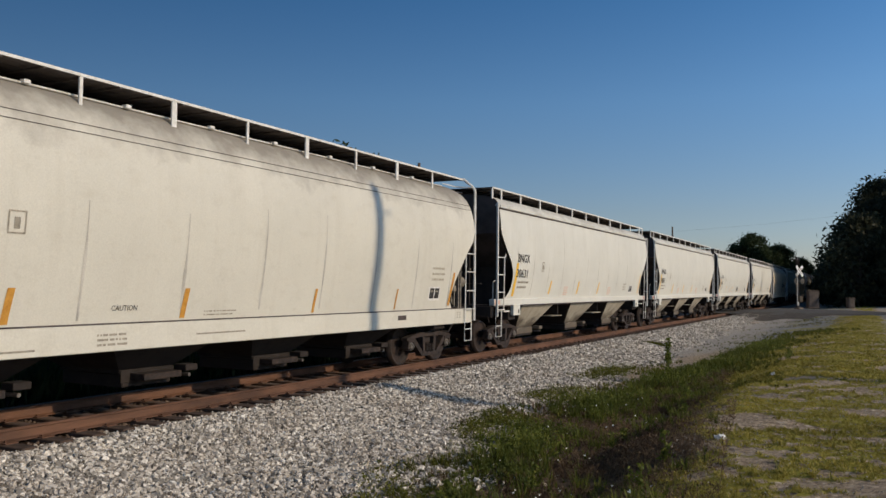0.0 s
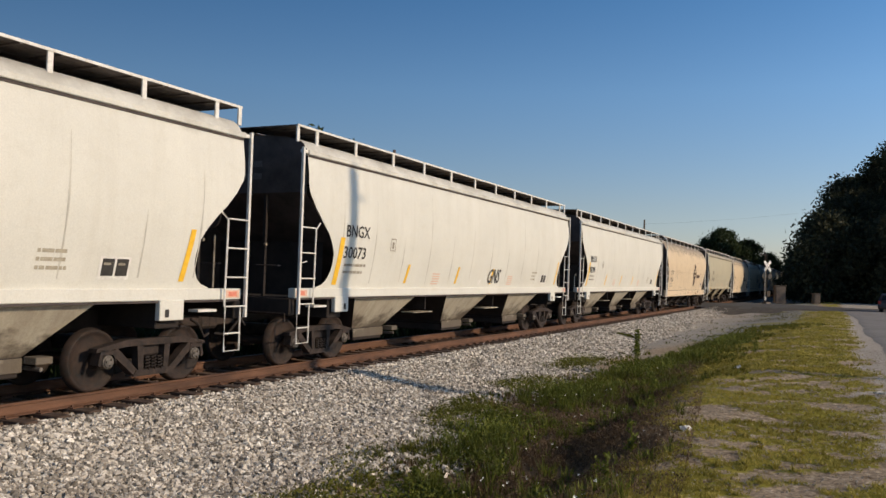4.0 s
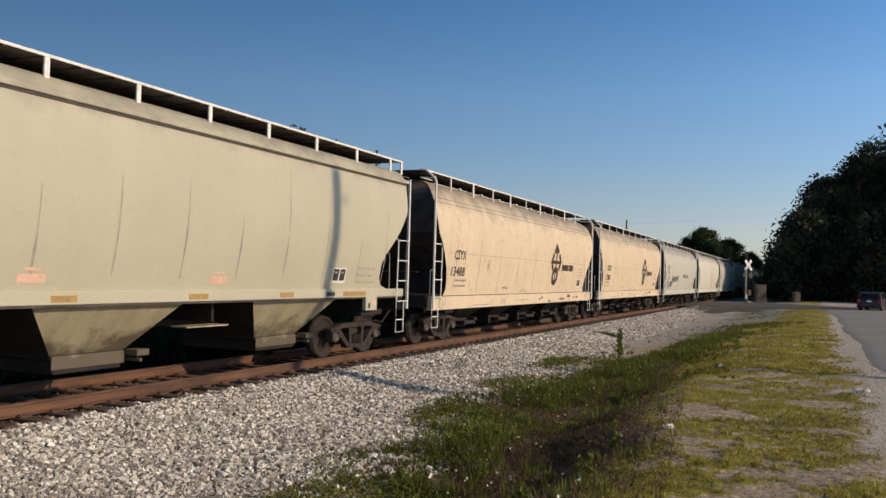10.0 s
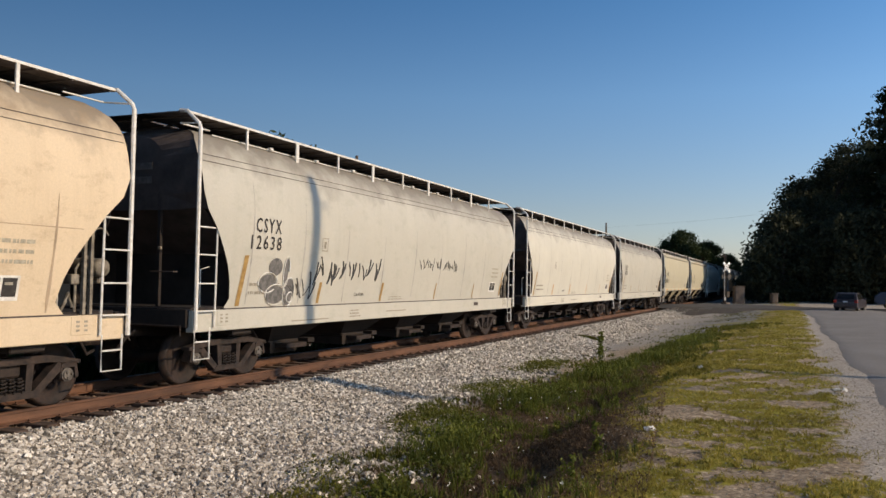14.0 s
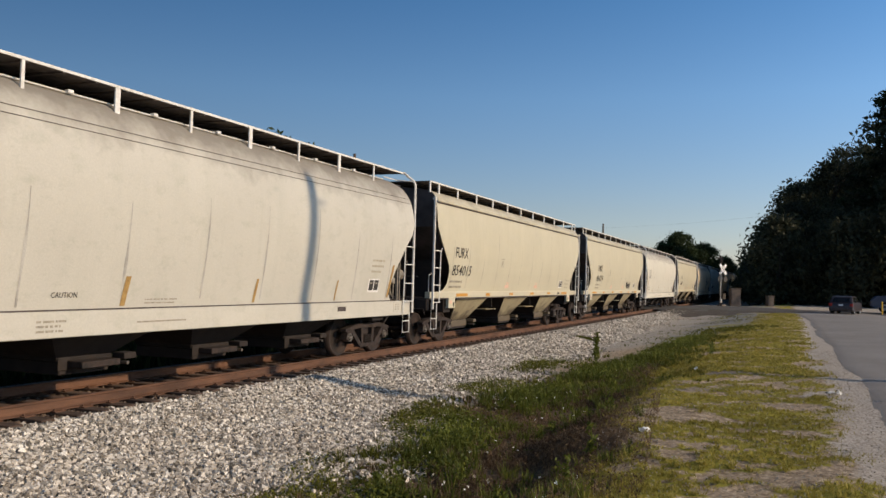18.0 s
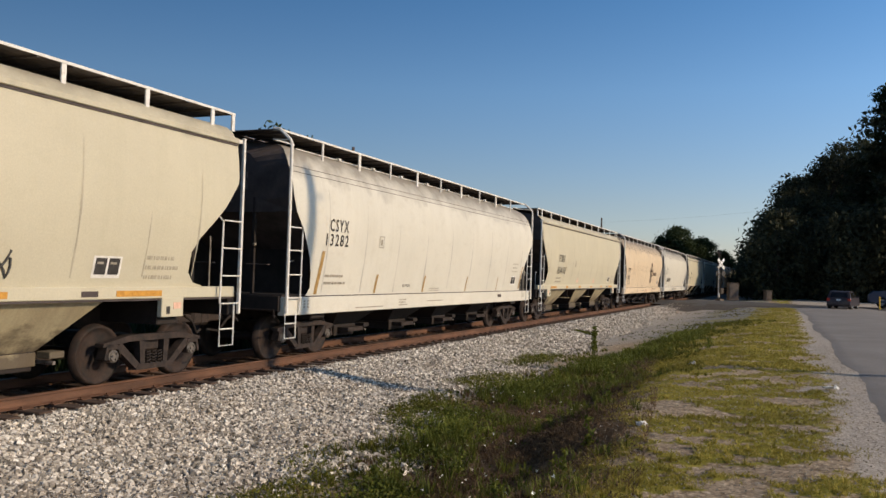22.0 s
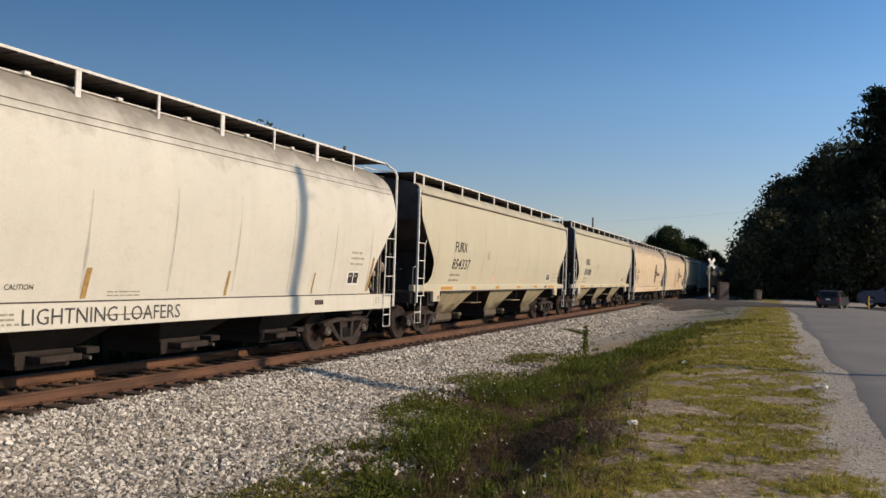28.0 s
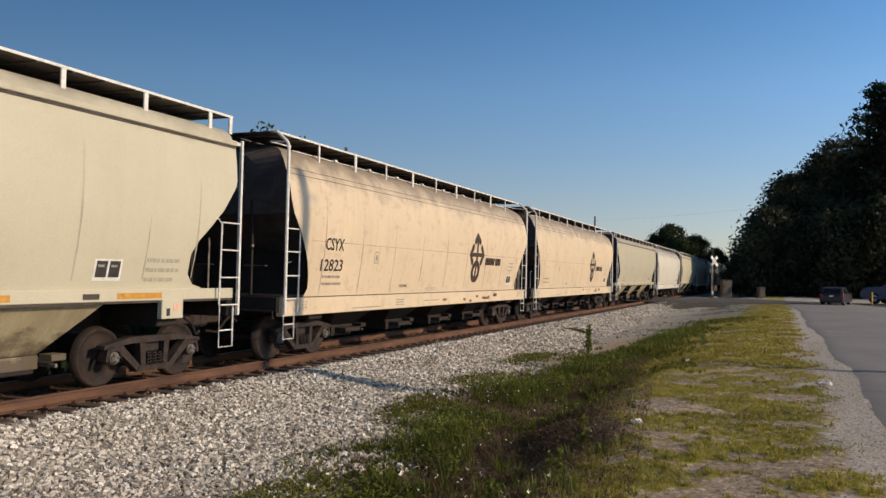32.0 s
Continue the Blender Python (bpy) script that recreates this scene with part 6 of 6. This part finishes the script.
def turf_spots(y0, y1, level=0.35, lean=1.7):
    def place(r, count):
        y = y0 + (y1 - y0) * r.uniform(0, 1, count * 4) ** lean
        x = r.uniform(7.0, 11.5, count * 4)
        keep = turf(x, y) > level + r.uniform(-0.35, 0.55, count * 4)
        return np.column_stack([x, y])[keep][:count]
    return place


def tufts(name, label, material, count, place, per, hmin, hmax, width, seed, fan=0.5):
    """Clumps of blades that fan out from one root."""
    r = np.random.RandomState(seed)
    xy = place(r, count)
    n = len(xy)
    root = np.repeat(np.column_stack([xy, ground_z(xy[:, 0], xy[:, 1]) - 0.01]), per, 0)
    tall = np.repeat(hmin + (hmax - hmin) * r.uniform(0, 1, n) ** 1.8, per)
    m = n * per
    h = tall * r.uniform(0.45, 1.0, m)
    a = r.uniform(0, 2 * np.pi, m)
    out = np.column_stack([np.cos(a), np.sin(a), np.zeros(m)])
    across = np.column_stack([-np.sin(a), np.cos(a), np.zeros(m)]) * (width * r.uniform(0.6, 1.4, m))[:, None]
    base = root + out * (0.18 * tall * r.uniform(0, 1, m))[:, None]
    tip = base + out * (fan * h * r.uniform(0.1, 1.0, m))[:, None] + np.array([0, 0, 1.0]) * h[:, None]
    mid = base * 0.45 + tip * 0.55 + np.array([0, 0, 0.10]) * h[:, None]
    v = np.stack([base - across, base + across, mid + across * 0.8, mid - across * 0.8, tip], 1).reshape(-1, 3)
    k = np.arange(m) * 5
    me = bpy.data.meshes.new(name)
    me.from_pydata(v.tolist(), [], np.column_stack([k, k + 1, k + 2, k + 3]).tolist() + np.column_stack([k + 3, k + 2, k + 4]).tolist())
    me.materials.append(material)
    tagged(new(name, me), label, "weeds" if "weed" in name else "grass", kind="stuff")


blades("grass", "thin yellow-green turf in patches on the verge", YGRASS, 80000, turf_spots(4.0, 20), 0.012, 0.05, 0.004, 1, 0.8)
blades("grass", "yellow-green turf further along the verge", YGRASS, 42000, turf_spots(18, 66, 0.35, 1.3), 0.02, 0.07, 0.012, 13, 0.8)
tufts("grass_tufts", "short yellow-green grass tufts on the verge", YGRASS, 2600, turf_spots(4.0, 34, 0.6), 14, 0.03, 0.10, 0.004, 14, 0.9)
tufts("weed_tufts", "ragged green weed tufts along the ditch", WEED, 2200, belt_spots(belt_left, belt_right, 4.0, 30, 5.0, 0.45, 1.9), 16, 0.04, 0.30, 0.006, 2, 0.9)
tufts("weed_tufts", "thin low weeds between the stones of the ditch", FOOT, 1300, belt_spots(lambda y: belt_left(y) - 0.5, lambda y: belt_right(y) - 0.2, 4.0, 20, 11.0, 0.53, 2.2), 12, 0.03, 0.12, 0.005, 18, 1.1)
tufts("weed_tufts", "bright green weeds where the bank flattens out", FOOT, 2400, belt_spots(lambda y: belt_left(y) + 0.2, lambda y: turf_left(y) + 0.9, 16, 42, 8.0, 0.43, 1.2, 1.2), 18, 0.04, 0.17, 0.009, 15, 0.9)
tufts("weed_tufts", "sparse yellow-green tufts at the foot of the ballast", FOOT, 900, belt_spots(lambda y: ballast_edge(y) - 0.7, lambda y: belt_left(y) + 0.4, 5.0, 26, 3.0, 0.52, 1.4), 16, 0.04, 0.16, 0.006, 4, 0.8)
tufts("weed_tufts", "green shoots among the dead stems", WEED, 900, belt_spots(lambda y: belt_right(y) - 0.3, turf_left, 4.5, 20, 6.0, 0.46, 2.2), 14, 0.05, 0.24, 0.005, 12, 0.6)
tufts("weed_tufts", "a few green tufts on the trodden gravel", FOOT, 1300, belt_spots(lambda y: ballast_edge(y) + 1.2, lambda y: turf_left(y) + 0.4, 26, 64, 7.0, 0.52, 0.9, 1.0), 12, 0.02, 0.08, 0.010, 16, 1.2)
tufts("dry_tufts", "withered brown grass tufts among the green weeds", DRY, 1300, belt_spots(lambda y: belt_left(y) - 0.4, lambda y: belt_right(y) + 0.5, 4.5, 20, 12.0, 0.44, 2.3), 14, 0.04, 0.17, 0.005, 19, 0.9)
blades("dry_stems", "dead brown stems on the shaded bank", DRY, 36000, belt_spots(lambda y: belt_right(y) - 0.5, lambda y: turf_left(y) + 0.15, 3.4, 22, 9.0, 0.36, 1.6), 0.02, 0.12, 0.0035, 3, 0.6)
blades("weeds", "dark rank weeds on the shaded far side of the track", NEEDLE, 15000, verge_spots(-7.5, -2.5, 1, 60, 1.0, 0.15, 1.1), 0.5, 1.25, 0.03, 9, 0.4)


def leafy(name, label, material, count, place, high, size, seed):
    """Low leafy weeds: small leaves in loose clumps over the ground."""
    r = np.random.RandomState(seed)
    xy = place(r, count)
    z = ground_z(xy[:, 0], xy[:, 1]) + r.uniform(0.0, 1.0, len(xy)) ** 1.6 * high
    v, f = leaf_cloud(np.column_stack([xy, z]), 3, 0.035, size, seed, 0.6)
    tagged(new(name, cloud_mesh(name, v, f, material)), label, "weeds", kind="stuff")


leafy("leafy_weeds", "low dark-green leafy weeds in the ditch", WEED, 13000, belt_spots(belt_left, belt_right, 3.8, 34, 5.0, 0.47, 1.4), 0.17, 0.024, 31)
leafy("leafy_weeds", "brown withered leaves on the shaded bank", DRY, 15000, belt_spots(lambda y: belt_right(y) - 0.4, lambda y: turf_left(y) + 0.1, 3.4, 20, 9.0, 0.40, 1.6), 0.08, 0.016, 32)
leafy("leafy_weeds", "low green weeds creeping over the ballast foot", FOOT, 6500, belt_spots(lambda y: ballast_edge(y) - 0.8, belt_left, 5.0, 26, 3.0, 0.56, 1.1), 0.06, 0.020, 33)
leafy("leafy_weeds", "green patch of low weeds on the ballast", FOOT, 1500, lambda r, k: np.column_stack([r.normal(4.45, 0.30, k), r.normal(21.0, 0.8, k)]), 0.10, 0.022, 40)
# the same cover goes on behind the camera
leafy("leafy_weeds", "low green weeds in the ditch further back", WEED, 9000, belt_spots(belt_left, belt_right, -14, 3.8, 5.0, 0.50, 1.4, 1.0), 0.15, 0.026, 36)
leafy("leafy_weeds", "withered brown leaves further back on the bank", DRY, 8000, belt_spots(belt_right, turf_left, -14, 3.4, 9.0, 0.40, 1.3, 1.0), 0.09, 0.02, 37)
blades("grass", "patchy turf further back on the verge", YGRASS, 12000, turf_spots(-14, 4.0, 0.35, 1.0), 0.02, 0.06, 0.009, 38, 0.8)


def tall_weed(x, y, h, seed, label, spread=0.16, leaves=60, leaf=0.06):
    t = thing("tall_weed", label, "weed", m=pose(x, y, float(ground_z(x, y))))
    r = random.Random(seed)
    part("stem", Shape().tube([(0, 0, -0.03), (0.01, 0.02, h * 0.5), (0.0, 0.0, h)], 0.012, 6, 0.005), WEED, t)
    cs = [(0, 0, h * r.uniform(0.1, 1.0)) for _ in range(leaves)]
    v, f = leaf_cloud(cs, 4, spread * 0.45, leaf, seed, 0.35)
    part("leaves", cloud_mesh("leaves", v, f, WEED), None, t)
    return t


w = tall_weed(6.37, 19.5, 1.02, 1, "tall dark weed spire with a wispy side branch", 0.085, 120, 0.034)
wisp = Shape()
for k in range(7):
    a, q = 2.7 + 0.16 * k, 0.26 + 0.045 * (k % 4)
    c, d = math.cos(a), math.sin(a)
    wisp.add([(0, 0, 0.80), (q * 0.6 * c - 0.02 * d, q * 0.6 * d + 0.02 * c, 0.90), (q * 1.5 * c, q * 1.5 * d, 0.90 + 0.01 * k), (q * 0.6 * c + 0.02 * d, q * 0.6 * d - 0.02 * c, 0.86)], [(0, 1, 2, 3)])
part("side_branch", wisp, FOOT, w)
tall_weed(8.66, 7.5, 0.34, 2, "upright green grass shoot", 0.04, 20, 0.025)
tall_weed(8.35, 8.4, 0.20, 3, "small leafy green weed on the bank", 0.08, 16, 0.022)
rw = random.Random(88)
for k in range(18):
    wx, wy = rw.uniform(6.2, 8.7), 6.5 + 18 * rw.random() ** 1.3
    tall_weed(wx, wy, rw.uniform(0.16, 0.40), 200 + k, "small upright green weed on the ditch bank", rw.uniform(0.05, 0.11), 22, rw.uniform(0.022, 0.035))
FLOWER = simple("white_petals", (0.75, 0.75, 0.70), (0.85, 0.85, 0.80), 20, 0.6, bump_d=0)
r = np.random.RandomState(77)
fx = belt_spots(lambda y: belt_left(y) + 0.1, lambda y: turf_left(y) - 0.3, 4.5, 20, 5.0, 0.40, 1.1)(r, 80)
v, f = leaf_cloud([(x, y, float(ground_z(x, y)) + r.uniform(0.08, 0.22)) for x, y in fx], 4, 0.006, 0.013, 5)
tagged(new("wild_flowers", cloud_mesh("wild_flowers", v, f, FLOWER)), "tiny white wild flowers among the weeds", "flowers", kind="stuff")


# ---- pieces: ties, spikes, ballast stones ----
tie_shapes = []
for k in range(4):
    r = random.Random(60 + k)
    s = Shape().box(-1.29 + r.uniform(-0.03, 0.03), 1.29 + r.uniform(-0.04, 0.05), -0.11, 0.11, -0.35, -0.172, 0.012)
    tie_shapes.append(s.mesh("tie", TIE))
r = random.Random(99)
for k in range(-30, 190):
    ob = new("tie", tie_shapes[k % 4])
    ob.parent = track
    ob.matrix_basis = pose(r.uniform(-0.02, 0.03), -1.5 + 0.515 * k + r.uniform(-0.02, 0.02), r.uniform(-0.004, 0.0), 0, 0, r.uniform(-0.8, 0.8))
far = Shape()
for k in range(190, 900):
    y = -1.5 + 0.515 * k
    far.box(-1.29, 1.29, y - 0.11, y + 0.11, -0.3, -0.172)
part("far_ties", far, TIE, track)["kind"] = "stuff"
plate = Shape()
for x in (0.7525, -0.7525):
    plate.box(x - 0.17, x + 0.17, -0.09, 0.09, -0.172, -0.158)
    for d in (1, -1):
        plate.box(x + d * 0.09 - 0.012, x + d * 0.09 + 0.012, -0.05, -0.03, -0.16, -0.135)
plate_me = plate.mesh("tie_plate", RAIL)
for k in range(-30, 110):
    ob = new("tie_plate", plate_me)
    ob.parent = track
    ob.matrix_basis = pose(0, -1.5 + 0.515 * k, 0)


def stone_mat():
    m, n, l, p = node_mat("crushed_limestone")
    geo = n.new("ShaderNodeNewGeometry")
    c = ramp(n, l, geo.outputs["Random Per Island"], [(0.0, (0.10, 0.09, 0.075)), (0.3, (0.31, 0.285, 0.245)), (0.7, (0.61, 0.555, 0.48)), (1.0, (0.85, 0.80, 0.715))])
    g = noise_tex(n, l, 60, 3, 0.6)
    c = mix(n, l, 0.4, c, mix(n, l, 1.0, c, ramp(n, l, g, [(0.3, (0.6, 0.6, 0.6)), (0.7, (1.2, 1.2, 1.2))]), "MULTIPLY"))
    dirt = ramp(n, l, noise_tex(n, l, 0.8, 4, 0.6), [(0.45, (0, 0, 0)), (0.75, (0.55, 0.55, 0.55))])
    c = mix(n, l, dirt, c, (0.20, 0.16, 0.12))
    l.new(c, p.inputs["Base Color"])
    p.inputs["Roughness"].default_value = 0.9
    return m


def stones(name, label, spots, smin, smax, seed, material=None):
    r = np.random.RandomState(seed)
    n = len(spots)
    corner = np.array([(x, y, z) for x in (-1, 1) for y in (-1, 1) for z in (-1, 1)], float) * 0.5
    faces = np.array([(0, 1, 3, 2), (4, 6, 7, 5), (0, 4, 5, 1), (2, 3, 7, 6), (0, 2, 6, 4), (1, 5, 7, 3)])
    size = r.uniform(smin, smax, (n, 1, 1)) * r.uniform(0.6, 1.25, (n, 1, 3))
    v = corner[None] * size + r.normal(0, 0.17, (n, 8, 3)) * size
    ang = r.uniform(0, 2 * np.pi, (n, 3))
    for ax in range(3):
        i, j = (ax + 1) % 3, (ax + 2) % 3
        c, s = np.cos(ang[:, ax])[:, None], np.sin(ang[:, ax])[:, None]
        a, b = v[:, :, i].copy(), v[:, :, j].copy()
        v[:, :, i], v[:, :, j] = a * c - b * s, a * s + b * c
    z = ground_z(spots[:, 0], spots[:, 1]) + size.mean((1, 2)) * r.uniform(-0.05, 0.35, n)
    v += np.column_stack([spots, z])[:, None, :]
    f = (faces[None] + (np.arange(n) * 8)[:, None, None]).reshape(-1, 4)
    ob = new(name, cloud_mesh(name, v.reshape(-1, 3), f, material or STONE))
    tagged(ob, label, "ballast", kind="stuff")


STONE = stone_mat()
DIRTY = simple("rust_stained_stone", (0.045, 0.028, 0.020), (0.20, 0.14, 0.10), 9, 0.9)
GRIT = simple("tan_grit", (0.20, 0.17, 0.13), (0.50, 0.46, 0.40), 9, 0.95)
rs = np.random.RandomState(4)


def scatter(x0, x1, y0, y1, density, edge=None):
    n = int((x1 - x0) * (y1 - y0) * density)
    p = np.column_stack([rs.uniform(x0, x1, n), rs.uniform(y0, y1, n)])
    if edge is not None:
        lim = ballast_edge(p[:, 1]) + edge + 0.35 * np.sin(p[:, 1] * 0.8) + 0.25 * np.sin(p[:, 1] * 2.1 + 1) + rs.normal(0, 0.27, n)
        p = p[p[:, 0] < lim]
    return p


stones("ballast", "pale grey crushed-stone ballast beside the rails", np.concatenate([scatter(1.14, 7.0, -14, 3.0, 170, 0.0), scatter(1.14, 7.2, 3.0, 14, 780, 0.0), scatter(1.14, 6.8, 14, 24, 450, 0.0), scatter(1.0, 1.16, 2, 30, 160)]), 0.025, 0.052, 1)
stones("ballast", "pale crushed stone further along the track", np.concatenate([scatter(1.34, 6.6, 24, 40, 260, 0.0), scatter(1.34, 6.4, 40, 68, 130, 0.0)]), 0.035, 0.066, 2)
stones("ballast", "dirty crushed stone between the ties", np.concatenate([scatter(-1.5, 1.0, -14, 2, 50), scatter(-1.5, 1.0, 2, 24, 130), scatter(-1.5, 1.0, 24, 50, 50)]), 0.025, 0.045, 3, DIRTY)
stones("gravel", "loose stones scattered over the verge", np.concatenate([scatter(5.6, 7.3, 4, 11, 120), scatter(4.4, 9.0, 26, 50, 14), scatter(10.6, 11.9, 4, 26, 170), scatter(8.4, 10.8, 4, 20, 150)]), 0.004, 0.015, 6, GRIT)


def motions():
    for i, car in enumerate(CARS):
        walk(car, [(t, pose(0, train_y(i, t), 0)) for t in range(33)])
    # all wheels of the train turn alike, by the way that the train has gone
    wheels = [w for car in CARS for b in car.children for w in b.children if w.name.startswith("wheelset")]
    walk(wheels[0], [(k / 30, pose(0, 0, 0, math.degrees((train_y(0, 0) - train_y(0, k / 30)) / WHEEL_R), 0, 0)) for k in range(961)])
    roll = wheels[0].animation_data
    for w in wheels[1:]:
        w.rotation_mode = "QUATERNION"
        keys = w.animation_data_create()
        keys.action, keys.action_slot = roll.action, roll.action_slot


motions()
